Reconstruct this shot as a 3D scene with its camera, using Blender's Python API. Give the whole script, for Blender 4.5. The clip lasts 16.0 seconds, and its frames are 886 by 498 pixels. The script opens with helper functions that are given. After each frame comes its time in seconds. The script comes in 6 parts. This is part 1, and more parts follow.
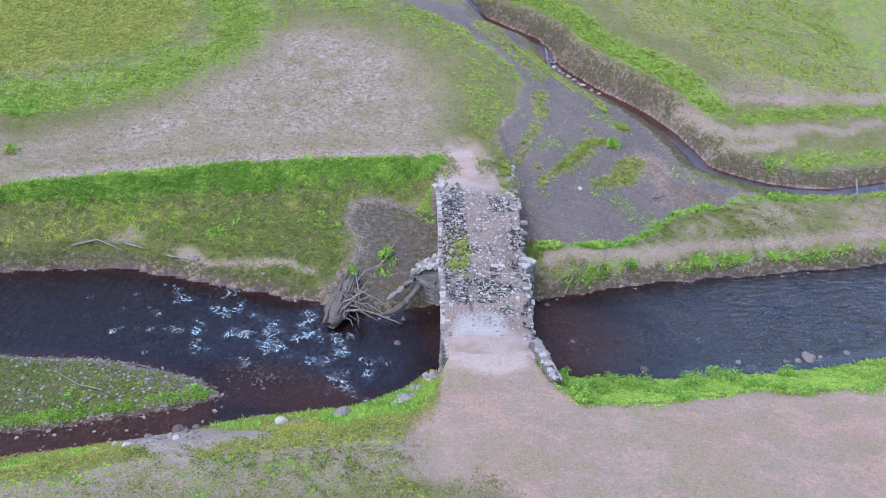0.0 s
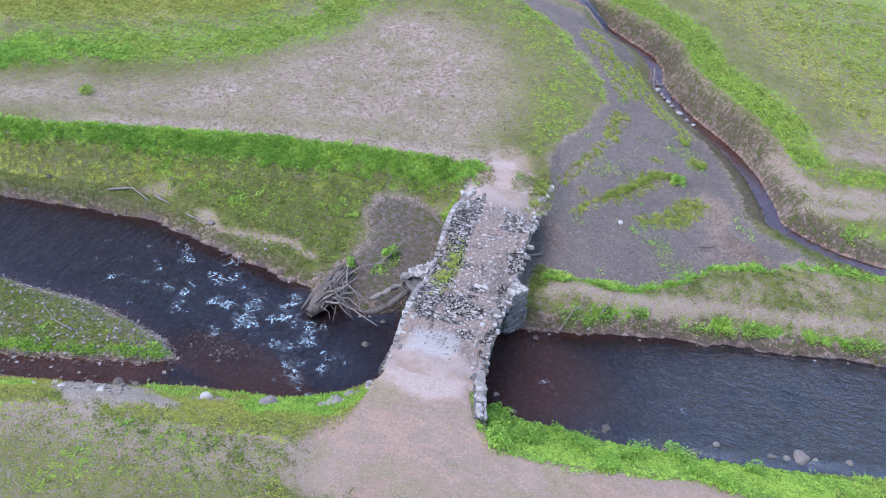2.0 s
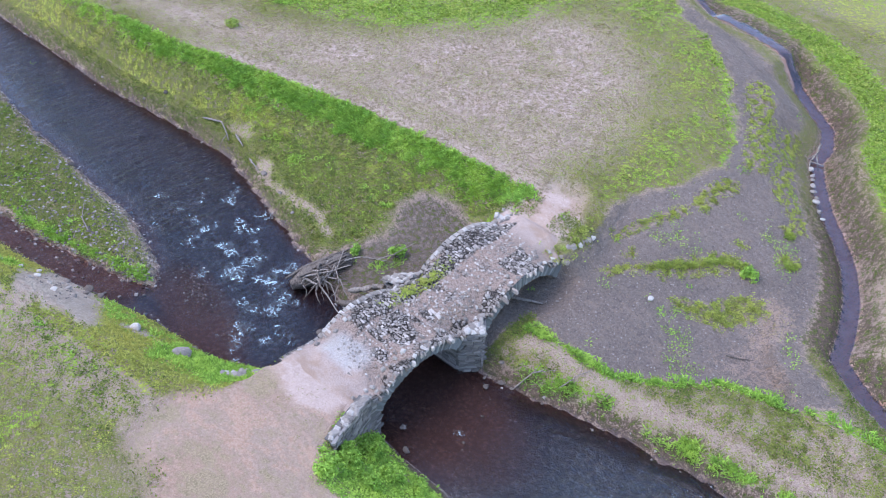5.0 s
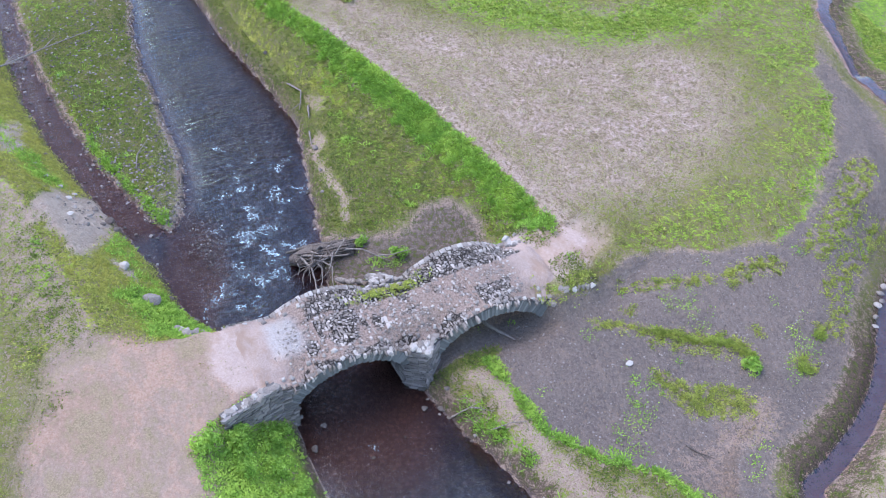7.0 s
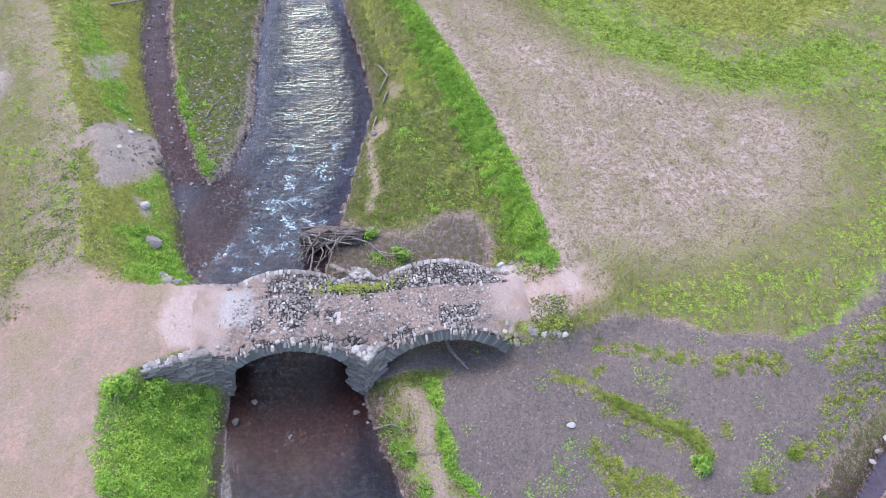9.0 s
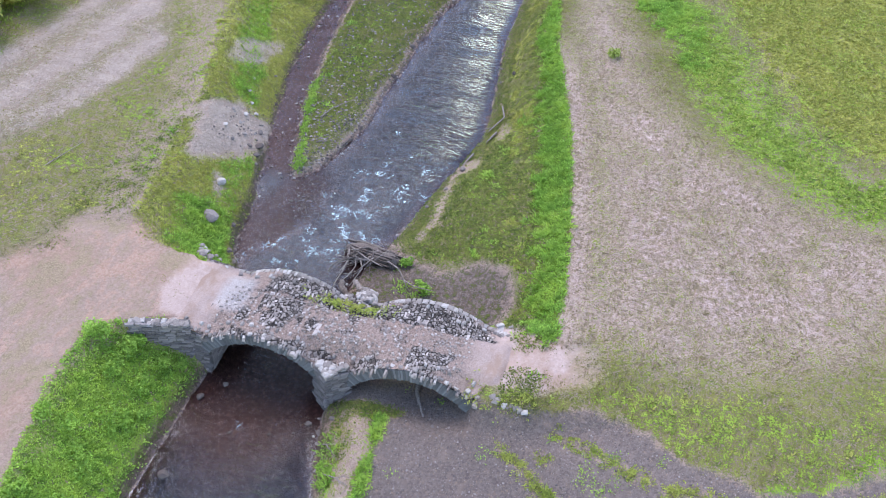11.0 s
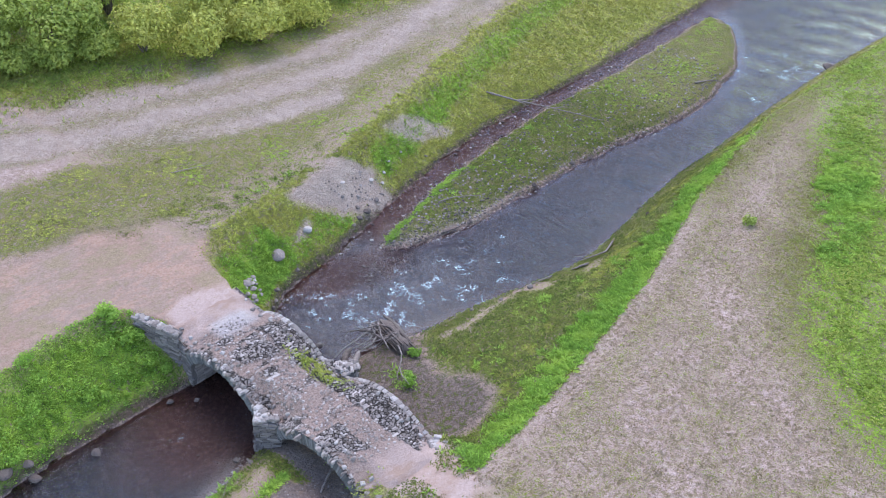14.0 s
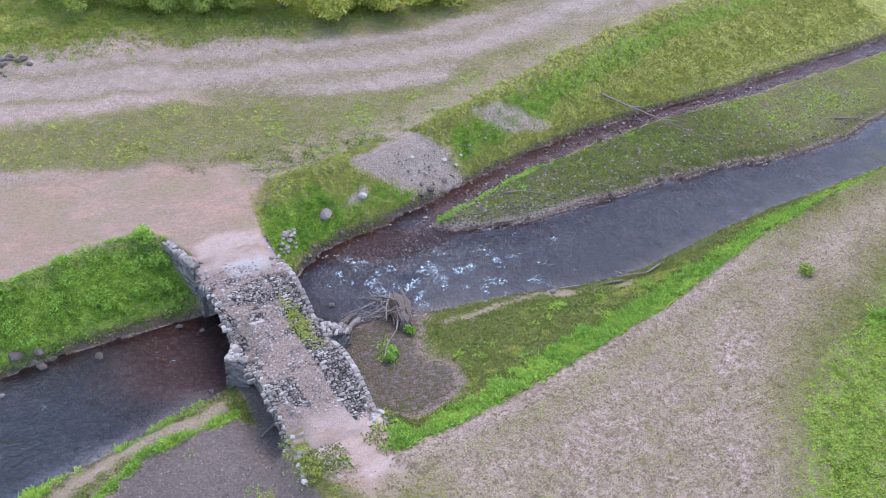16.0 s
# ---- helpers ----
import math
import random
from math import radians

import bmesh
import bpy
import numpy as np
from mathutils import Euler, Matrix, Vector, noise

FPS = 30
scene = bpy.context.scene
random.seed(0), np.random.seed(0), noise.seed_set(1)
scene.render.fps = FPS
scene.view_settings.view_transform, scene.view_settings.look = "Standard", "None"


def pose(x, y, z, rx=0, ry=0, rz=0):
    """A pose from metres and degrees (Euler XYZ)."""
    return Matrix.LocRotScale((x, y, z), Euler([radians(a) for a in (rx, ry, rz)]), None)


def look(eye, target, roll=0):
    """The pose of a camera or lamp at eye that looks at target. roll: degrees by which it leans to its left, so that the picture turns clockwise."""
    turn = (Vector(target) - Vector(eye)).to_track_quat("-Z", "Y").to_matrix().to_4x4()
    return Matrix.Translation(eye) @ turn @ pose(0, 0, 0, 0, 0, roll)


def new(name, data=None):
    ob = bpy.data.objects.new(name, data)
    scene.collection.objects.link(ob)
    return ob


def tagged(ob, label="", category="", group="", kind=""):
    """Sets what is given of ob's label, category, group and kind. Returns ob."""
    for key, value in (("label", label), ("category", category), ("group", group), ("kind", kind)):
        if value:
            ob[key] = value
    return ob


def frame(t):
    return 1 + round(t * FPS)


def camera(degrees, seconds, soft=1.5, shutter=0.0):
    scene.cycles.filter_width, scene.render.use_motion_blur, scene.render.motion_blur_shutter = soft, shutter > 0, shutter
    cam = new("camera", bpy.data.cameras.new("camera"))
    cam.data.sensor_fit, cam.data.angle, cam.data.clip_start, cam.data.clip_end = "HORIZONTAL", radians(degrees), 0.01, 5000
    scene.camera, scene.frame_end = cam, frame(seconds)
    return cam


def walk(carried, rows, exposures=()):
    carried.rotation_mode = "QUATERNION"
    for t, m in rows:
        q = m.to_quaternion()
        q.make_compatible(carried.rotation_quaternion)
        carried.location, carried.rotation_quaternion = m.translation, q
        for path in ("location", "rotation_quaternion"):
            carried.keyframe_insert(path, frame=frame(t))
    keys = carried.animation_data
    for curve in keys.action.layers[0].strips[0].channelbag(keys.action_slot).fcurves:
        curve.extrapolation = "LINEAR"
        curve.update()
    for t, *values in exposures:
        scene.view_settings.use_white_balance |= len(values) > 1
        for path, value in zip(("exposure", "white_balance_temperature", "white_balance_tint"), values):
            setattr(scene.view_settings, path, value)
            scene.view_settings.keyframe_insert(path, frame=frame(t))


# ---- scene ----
cam = camera(48.1, 16.0, 0.6)
METRES, EYE, TILT, LEAN, TURN = 90.0, 30.75, -37.0, -2.0, 0.0
EXPOSURE = 1.97
ROWS = [
    (0.0, 0.0, 0.0, 0.0, 0.0, 0.0, -0.0),
    (0.5, 0.0316, 0.0057, 0.0035, 3.44, -0.23, -2.55),
    (1.0, 0.0625, 0.0135, 0.0084, 6.93, -0.58, -5.17),
    (1.5, 0.0923, 0.0231, 0.015, 10.45, -1.22, -7.81),
    (2.0, 0.1213, 0.0347, 0.0226, 14.08, -2.0, -10.49),
    (2.5, 0.1508, 0.0488, 0.0323, 18.05, -3.01, -13.36),
    (3.0, 0.1752, 0.0627, 0.042, 21.59, -4.06, -15.83),
    (3.5, 0.2014, 0.0801, 0.0542, 25.78, -5.49, -18.65),
    (4.0, 0.2229, 0.097, 0.0657, 29.59, -6.93, -21.03),
    (6.5, 0.3094, 0.2025, 0.1443, 52.97, -18.3, -32.49),
    (7.0, 0.3201, 0.2253, 0.1624, 58.27, -21.38, -34.37),
    (7.5, 0.3285, 0.2488, 0.1809, 63.89, -24.77, -36.01),
    (8.0, 0.3347, 0.2742, 0.2012, 70.16, -28.68, -37.5),
    (8.5, 0.338, 0.2965, 0.2195, 75.86, -32.29, -38.5),
    (11.0, 0.3211, 0.4126, 0.3196, 110.84, -52.87, -39.02),
    (11.5, 0.3109, 0.4345, 0.3384, 118.36, -55.48, -37.68),
    (12.0, 0.2986, 0.4564, 0.357, 124.92, -57.53, -35.99),
    (12.5, 0.2855, 0.4759, 0.3737, 130.08, -59.19, -34.42),
    (13.0, 0.2705, 0.4945, 0.3898, 134.48, -60.87, -32.84),
    (13.5, 0.2514, 0.5143, 0.4075, 139.02, -63.06, -30.99),
    (14.0, 0.2329, 0.5305, 0.4225, 142.84, -65.12, -29.24),
    (14.5, 0.2098, 0.5476, 0.4385, 147.19, -67.5, -27.03),
    (15.0, 0.1864, 0.5619, 0.4525, 151.65, -69.69, -24.55),
    (15.5, 0.1612, 0.5748, 0.4657, 155.8, -71.42, -21.99),
    (16.0, 0.1346, 0.5866, 0.4775, 159.73, -72.84, -19.36),
]
walk(cam, [(t, pose(0, 0, EYE, TILT, LEAN, TURN) @ pose(METRES * x, METRES * y, METRES * z, 90 + pitch, roll, yaw)) for t, x, y, z, yaw, pitch, roll in ROWS],
     [(0.0, EXPOSURE - 0.18, 6350, 15), (4.0, EXPOSURE - 0.04, 6550, 15), (7.0, EXPOSURE, 6650, 16), (8.5, EXPOSURE + 0.04, 7050, 19), (11.0, EXPOSURE - 0.04, 6950, 18), (13.0, EXPOSURE - 0.13, 6900, 18), (16.0, EXPOSURE - 0.15, 6900, 19)])

# ---- light ----
world = bpy.data.worlds.new("sky")
scene.world = world
world.use_nodes = True
wn = world.node_tree.nodes
sky = wn.new("ShaderNodeTexSky")
sky.sky_type, sky.sun_disc = "NISHITA", False
sky.sun_elevation, sky.sun_rotation, sky.dust_density = radians(58), radians(225), 0.3
wn["Background"].inputs["Strength"].default_value = 0.15
world.node_tree.links.new(sky.outputs[0], wn["Background"].inputs["Color"])
sun = new("sun", bpy.data.lights.new("sun", "SUN"))
sun.data.energy, sun.data.angle, sun.data.color = 0.7, radians(45), (1.0, 0.92, 0.85)
sun.matrix_world = look((-37.5, -37.5, 85), (0, 0, 0))

# ---- materials ----
rng = np.random.default_rng(7)


class Mat:
    """A small wrapper to write node materials briefly."""

    def __init__(self, name, rough=0.85):
        self.m = bpy.data.materials.new(name)
        self.m.use_nodes = True
        self.t = self.m.node_tree
        self.b = self.t.nodes["Principled BSDF"]
        self.b.inputs["Roughness"].default_value = rough
        self.b.inputs["Specular IOR Level"].default_value = 0.25

    def node(self, kind, **inputs):
        n = self.t.nodes.new(kind)
        for k, v in inputs.items():
            self.put(v, n.inputs[int(k[1:])] if k[0] == "i" and k[1:].isdigit() else n.inputs[k])
        return n

    def put(self, v, socket):
        if isinstance(v, bpy.types.NodeSocket):
            self.t.links.new(v, socket)
        else:
            socket.default_value = v

    def coords(self):
        return self.node("ShaderNodeTexCoord").outputs["Object"]

    def noise(self, scale, detail=4.0, rough=0.55, vec=None):
        n = self.node("ShaderNodeTexNoise", Scale=scale, Detail=detail, Roughness=rough)
        self.put(vec or self.coords(), n.inputs["Vector"])
        return n.outputs["Fac"]

    def cells(self, scale, vec=None, kind="F1"):
        n = self.node("ShaderNodeTexVoronoi", Scale=scale)
        n.feature = kind
        self.put(vec or self.coords(), n.inputs["Vector"])
        return n

    def stretch(self, scale, turn=0.0, vec=None):
        n = self.node("ShaderNodeMapping", Scale=scale, Rotation=(0, 0, radians(turn)))
        self.put(vec or self.coords(), n.inputs["Vector"])
        return n.outputs[0]

    def span(self, value, a, b, lo=0.0, hi=1.0):
        n = self.node("ShaderNodeMapRange", i0=value, i1=a, i2=b, i3=lo, i4=hi)
        n.clamp = True
        return n.outputs[0]

    def calc(self, op, a, b=0.0, c=0.0):
        n = self.node("ShaderNodeMath", i0=a, i1=b, i2=c)
        n.operation = op
        return n.outputs[0]

    def mix(self, fac, a, b):
        n = self.node("ShaderNodeMix")
        n.data_type = "RGBA"
        self.put(fac, n.inputs[0]), self.put(a, n.inputs[6]), self.put(b, n.inputs[7])
        return n.outputs[2]

    def attr(self, name):
        n = self.node("ShaderNodeAttribute")
        n.attribute_name = name
        return n.outputs["Fac"]

    def bump(self, height, strength, distance=0.05):
        n = self.node("ShaderNodeBump", Strength=strength, Distance=distance, Height=height)
        self.put(n.outputs[0], self.b.inputs["Normal"])

    def colour(self, c):
        self.put(c, self.b.inputs["Base Color"])


def rgb(r, g, b):
    return (r, g, b, 1.0)


def ground_material():
    m = Mat("earth_and_turf", 0.95)
    fine, mid, big = m.noise(8.0, 6.0, 0.8), m.noise(1.6, 5.0, 0.6), m.noise(0.22, 4.0, 0.55)
    grain, tuft, speck = m.noise(15.0, 2.0, 0.6), m.noise(4.2, 3.0, 0.65), m.noise(24.0, 1.0, 0.5)
    ragged = m.calc("ADD", m.calc("MULTIPLY", m.calc("SUBTRACT", tuft, 0.5), 2.0), m.calc("MULTIPLY", m.calc("SUBTRACT", grain, 0.5), 2.6))

    def layer(name, under, over, width=0.2):
        a = m.attr(name)
        fac = m.calc("ADD", a, m.calc("MULTIPLY", ragged, m.span(a, 0.02, 0.22)))
        return m.mix(m.span(fac, 0.5 - width, 0.5 + width), under, over)

    def tones(a, b, noise_value, lo=0.38, hi=0.62):
        return m.mix(m.span(noise_value, lo, hi), rgb(*a), rgb(*b))

    def turf(dark, light, warm, share=0.55):
        """Gaps darkened in the colour as shade between light tufts, a warmer tint in patches."""
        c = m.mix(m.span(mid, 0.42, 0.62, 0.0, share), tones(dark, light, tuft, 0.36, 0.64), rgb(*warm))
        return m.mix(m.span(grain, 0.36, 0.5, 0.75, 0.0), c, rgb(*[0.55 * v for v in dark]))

    soil = m.mix(m.span(big, 0.4, 0.62), tones((0.29, 0.20, 0.152), (0.50, 0.365, 0.305), grain), tones((0.33, 0.23, 0.18), (0.54, 0.40, 0.34), grain))
    soil = m.mix(m.span(tuft, 0.52, 0.66, 0.0, 0.6), soil, rgb(0.60, 0.47, 0.405))
    dry = tones((0.13, 0.11, 0.05), (0.29, 0.235, 0.12), tuft, 0.3, 0.5)
    fleck = m.calc("ADD", m.calc("MULTIPLY", m.calc("SUBTRACT", tuft, 0.5), 1.2), m.calc("SUBTRACT", m.noise(9.5, 3.0, 0.6), 0.5))
    c = m.mix(m.calc("MULTIPLY", m.span(fleck, 0.02, -0.10), m.calc("MULTIPLY", m.span(mid, 0.35, 0.6, 0.45, 0.9), m.span(m.attr("tufted"), 0.0, 1.0, 0.3, 0.9))), soil, dry)
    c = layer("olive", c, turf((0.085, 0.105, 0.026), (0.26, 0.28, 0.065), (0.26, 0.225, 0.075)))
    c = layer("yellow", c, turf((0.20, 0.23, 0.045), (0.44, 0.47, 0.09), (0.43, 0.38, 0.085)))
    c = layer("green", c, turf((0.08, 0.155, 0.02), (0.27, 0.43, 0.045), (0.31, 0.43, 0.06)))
    mud = m.mix(m.span(big, 0.4, 0.6), tones((0.12, 0.094, 0.082), (0.215, 0.172, 0.15), fine), tones((0.15, 0.113, 0.096), (0.255, 0.203, 0.175), fine))
    mud = m.mix(m.span(grain, 0.42, 0.34, 0.0, 0.6), mud, rgb(0.075, 0.06, 0.052))
    mud = m.mix(m.span(mid, 0.55, 0.68, 0.0, 0.5), mud, rgb(0.27, 0.20, 0.165))
    mud = m.mix(m.span(speck, 0.66, 0.72), mud, rgb(0.36, 0.31, 0.275))
    c = layer("mud", c, mud, 0.2)
    c = layer("brown", c, m.mix(m.span(tuft, 0.5, 0.62), tones((0.05, 0.036, 0.028), (0.16, 0.11, 0.078), grain), tones((0.05, 0.06, 0.016), (0.13, 0.15, 0.035), grain)), 0.2)
    worn = m.noise(0.55, 5.0, 0.68, m.stretch((1.0, 1.6, 1.0), 20.0))
    trodden = m.mix(m.span(big, 0.42, 0.58), tones((0.25, 0.175, 0.133), (0.34, 0.248, 0.195), fine), tones((0.26, 0.168, 0.122), (0.345, 0.23, 0.172), fine))
    trodden = m.mix(m.span(worn, 0.50, 0.59, 0.0, 0.85), trodden, tones((0.20, 0.155, 0.09), (0.32, 0.245, 0.155), grain))
    trodden = m.mix(m.span(worn, 0.48, 0.40, 0.0, 0.8), trodden, tones((0.32, 0.19, 0.13), (0.42, 0.28, 0.213), fine))
    trodden = m.mix(m.calc("MULTIPLY", m.span(tuft, 0.5, 0.62), m.span(mid, 0.4, 0.6, 0.1, 0.6)), trodden, tones((0.17, 0.14, 0.075), (0.28, 0.225, 0.14), grain))
    c = layer("red", c, trodden, 0.30)
    stones = m.cells(7.0)
    gravel = m.mix(m.span(stones.outputs["Distance"], 0.05, 0.5), tones((0.56, 0.45, 0.375), (0.42, 0.33, 0.27), grain), rgb(0.35, 0.275, 0.22))
    c = layer("gravel", c, m.mix(m.span(mid, 0.45, 0.7), gravel, rgb(0.45, 0.36, 0.29)), 0.25)
    c = m.mix(m.span(m.calc("ADD", m.attr("pale"), m.calc("MULTIPLY", ragged, 0.25)), 0.25, 0.75), c, end_dirt(m, fine, worn))
    bed = m.mix(m.span(m.cells(4.5).outputs["Distance"], 0.1, 0.6), tones((0.23, 0.155, 0.135), (0.165, 0.115, 0.105), mid), rgb(0.135, 0.095, 0.088))
    c = layer("bed", c, bed, 0.2)
    c = layer("clay", c, m.mix(m.span(mid, 0.4, 0.6), rgb(0.46, 0.30, 0.25), rgb(0.40, 0.22, 0.165)), 0.2)
    m.colour(c)
    m.put(m.span(m.attr("bed"), 0.3, 0.8, 0.95, 0.5), m.b.inputs["Roughness"])
    m.bump(m.calc("MULTIPLY", m.calc("ADD", m.calc("ADD", grain, fine), m.calc("MULTIPLY", tuft, 2.0)), m.span(m.calc("ADD", m.attr("red"), m.attr("pale")), 0.3, 0.8, 1.0, 0.3)), 1.0, 0.085)
    return m.m


def end_dirt(m, fine, worn):
    """Pale trampled dirt at both ends of the roadway."""
    c = m.mix(m.span(fine, 0.36, 0.64), rgb(0.37, 0.27, 0.225), rgb(0.47, 0.36, 0.31))
    return m.mix(m.span(worn, 0.48, 0.60, 0.0, 0.75), c, rgb(0.335, 0.225, 0.165))


def leaf_material(name, dark, light, tip):
    m = Mat(name, 0.7)
    isl = m.node("ShaderNodeNewGeometry").outputs["Random Per Island"]
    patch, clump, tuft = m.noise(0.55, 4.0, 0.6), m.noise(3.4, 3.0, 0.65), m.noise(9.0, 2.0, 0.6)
    c = m.mix(isl, rgb(*dark), rgb(*light))
    c = m.mix(m.span(patch, 0.42, 0.66, 0.0, 0.8), c, rgb(*tip))
    # shade between clumps, put into the leaf colour by noise
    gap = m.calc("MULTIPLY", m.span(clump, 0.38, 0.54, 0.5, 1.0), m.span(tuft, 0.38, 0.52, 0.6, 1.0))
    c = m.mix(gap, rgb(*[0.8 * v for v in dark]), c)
    m.colour(c)
    tr = m.node("ShaderNodeBsdfTranslucent", Color=c)
    mx = m.node("ShaderNodeMixShader", i0=0.4, i1=m.b.outputs[0], i2=tr.outputs[0])
    m.t.links.new(mx.outputs[0], m.t.nodes["Material Output"].inputs[0])
    return m.m


def stone_material(name, dark, mid_tone, light, lichen=0.5):
    m = Mat(name, 0.88)
    one = m.node("ShaderNodeObjectInfo").outputs["Random"]
    isl = m.node("ShaderNodeNewGeometry").outputs["Random Per Island"]
    pick = m.calc("FRACT", m.calc("ADD", m.calc("MULTIPLY", one, 7.31), m.calc("MULTIPLY", isl, 3.7)))
    fine, blot = m.noise(14.0, 5.0, 0.7), m.noise(2.3, 4.0, 0.6)
    c = m.mix(pick, rgb(*dark), rgb(*mid_tone))
    c = m.mix(m.span(fine, 0.4, 0.75, 0.0, 0.45), c, rgb(*light))
    c = m.mix(m.calc("MULTIPLY", m.span(m.calc("ADD", pick, m.calc("SUBTRACT", blot, 0.5)), 0.62, 0.85), lichen), c, rgb(*light))
    m.colour(c)
    m.bump(fine, 0.6, 0.03)
    return m.m


def rubble_material():
    """Earth and small stones trodden into the deck."""
    m = Mat("trodden_rubble", 0.95)
    v, edge = m.cells(6.5), m.cells(6.5, kind="DISTANCE_TO_EDGE").outputs["Distance"]
    fine, mid, blot = m.noise(17.0, 4.0, 0.7), m.noise(1.3, 4.0, 0.65), m.noise(0.9, 5.0, 0.65)
    grit = m.noise(7.0, 3.0, 0.7)
    worn = m.noise(0.55, 5.0, 0.68, m.stretch((1.0, 1.6, 1.0), 20.0))
    tone = m.mix(m.node("ShaderNodeSeparateColor", i0=v.outputs["Color"]).outputs[0], rgb(0.10, 0.08, 0.068), rgb(0.36, 0.315, 0.285))
    stones = m.mix(m.span(edge, 0.03, 0.13), rgb(0.035, 0.028, 0.024), tone)
    earth = m.mix(m.span(fine, 0.35, 0.65), rgb(0.22, 0.155, 0.12), rgb(0.42, 0.315, 0.265))
    earth = m.mix(m.span(grit, 0.44, 0.34, 0.0, 0.7), earth, rgb(0.10, 0.075, 0.06))
    earth = m.mix(m.attr("ends"), earth, end_dirt(m, fine, worn))
    fac = m.calc("ADD", m.attr("earth"), m.calc("ADD", m.calc("MULTIPLY", m.calc("SUBTRACT", mid, 0.5), 1.4), m.calc("MULTIPLY", m.calc("SUBTRACT", grit, 0.5), 0.8)))
    chalk = m.span(m.calc("ADD", m.attr("chalk"), m.calc("SUBTRACT", blot, 0.5)), 0.3, 0.9, 0.0, 0.55)
    c = m.mix(m.span(fac, 0.35, 0.62), stones, earth)
    m.colour(m.mix(chalk, c, m.mix(m.span(fine, 0.35, 0.65), rgb(0.42, 0.405, 0.395), rgb(0.56, 0.55, 0.54))))
    m.bump(m.calc("ADD", m.calc("MULTIPLY", m.span(edge, 0.0, 0.15), m.span(fac, 0.3, 0.6, 1.2, 0.0)), m.calc("ADD", fine, m.calc("MULTIPLY", m.calc("MULTIPLY", grit, m.span(m.attr("ends"), 0.0, 1.0, 1.0, 0.3)), 2.0))), 1.0, 0.07)
    return m.m


def water_material(name, still, moving):
    m = Mat(name, 0.08)
    m.t.nodes.remove(m.b)
    rough_zone = m.attr("rough")
    small = m.noise(3.4, 4.0, 0.62, m.stretch((1.5, 0.75, 1.0), 24.0))
    up = m.noise(1.6, 4.0, 0.58, m.stretch((1.9, 0.6, 1.0), -8.0))
    down = m.noise(1.9, 2.0, 0.5, m.stretch((0.8, 1.9, 1.0), -26.0))
    wide = m.mix(m.attr("lower"), up, down)
    h = m.calc("MULTIPLY", m.calc("ADD", small, m.calc("MULTIPLY", wide, 1.9)), m.calc("MULTIPLY", m.span(rough_zone, 0.0, 1.0, 0.15, 1.0), m.span(m.attr("lower"), 0.0, 1.0, 1.25, 3.2)))
    bump = m.node("ShaderNodeBump", Strength=1.0, Distance=0.10, Height=h)
    gloss = m.node("ShaderNodeBsdfGlossy", Color=(0.78, 0.89, 1, 1), Roughness=0.045, Normal=bump.outputs[0])
    clear = m.node("ShaderNodeBsdfTransparent", Color=m.mix(m.attr("shallow"), rgb(0.27, 0.245, 0.315), rgb(0.76, 0.62, 0.57)))
    fres = m.node("ShaderNodeFresnel", IOR=m.calc("SUBTRACT", m.span(m.attr("lower"), 0.0, 1.0, still, moving), m.calc("MULTIPLY", m.attr("side"), 0.22)), Normal=bump.outputs[0])
    surf = m.node("ShaderNodeMixShader", i0=fres.outputs[0], i1=clear.outputs[0], i2=gloss.outputs[0])
    streak = m.noise(2.6, 5.0, 0.62, m.stretch((1.2, 1.1, 1.0), 20.0))
    clump = m.noise(1.25, 3.0, 0.5)
    ridge = m.calc("ABSOLUTE", m.calc("SUBTRACT", streak, 0.5))
    line = m.calc("MULTIPLY", m.span(ridge, 0.006, 0.032, 1.0, 0.0), m.span(m.noise(9.0, 3.0, 0.7), 0.35, 0.6, 0.25, 1.0))
    fac = m.calc("MULTIPLY", line, m.span(m.calc("ADD", m.attr("foam"), m.calc("MULTIPLY", m.calc("SUBTRACT", clump, 0.5), 3.2)), 0.6, 0.9))
    white = m.node("ShaderNodeBsdfDiffuse", Color=(0.66, 0.80, 0.85, 1))
    soft = m.calc("MULTIPLY", m.span(m.calc("ADD", m.attr("foam"), m.calc("MULTIPLY", m.calc("SUBTRACT", clump, 0.5), 5.0)), 1.1, 1.9), m.span(m.noise(7.5, 5.0, 0.75), 0.46, 0.68, 0.0, 0.5))
    fac = m.calc("MAXIMUM", m.calc("MULTIPLY", fac, m.span(m.noise(1.7, 2.0, 0.5), 0.38, 0.62, 0.15, 1.0)), soft)
    top = m.node("ShaderNodeMixShader", i0=m.calc("MULTIPLY", fac, 0.9), i1=surf.outputs[0], i2=white.outputs[0])
    m.t.links.new(top.outputs[0], m.t.nodes["Material Output"].inputs[0])
    return m.m


def wood_material(name, dark, light):
    m = Mat(name, 0.85)
    grain = m.noise(6.0, 5.0, 0.7, m.stretch((3.0, 3.0, 0.6)))
    m.colour(m.mix(m.span(grain, 0.35, 0.65), rgb(*dark), rgb(*light)))
    m.bump(grain, 0.7, 0.04)
    return m.m


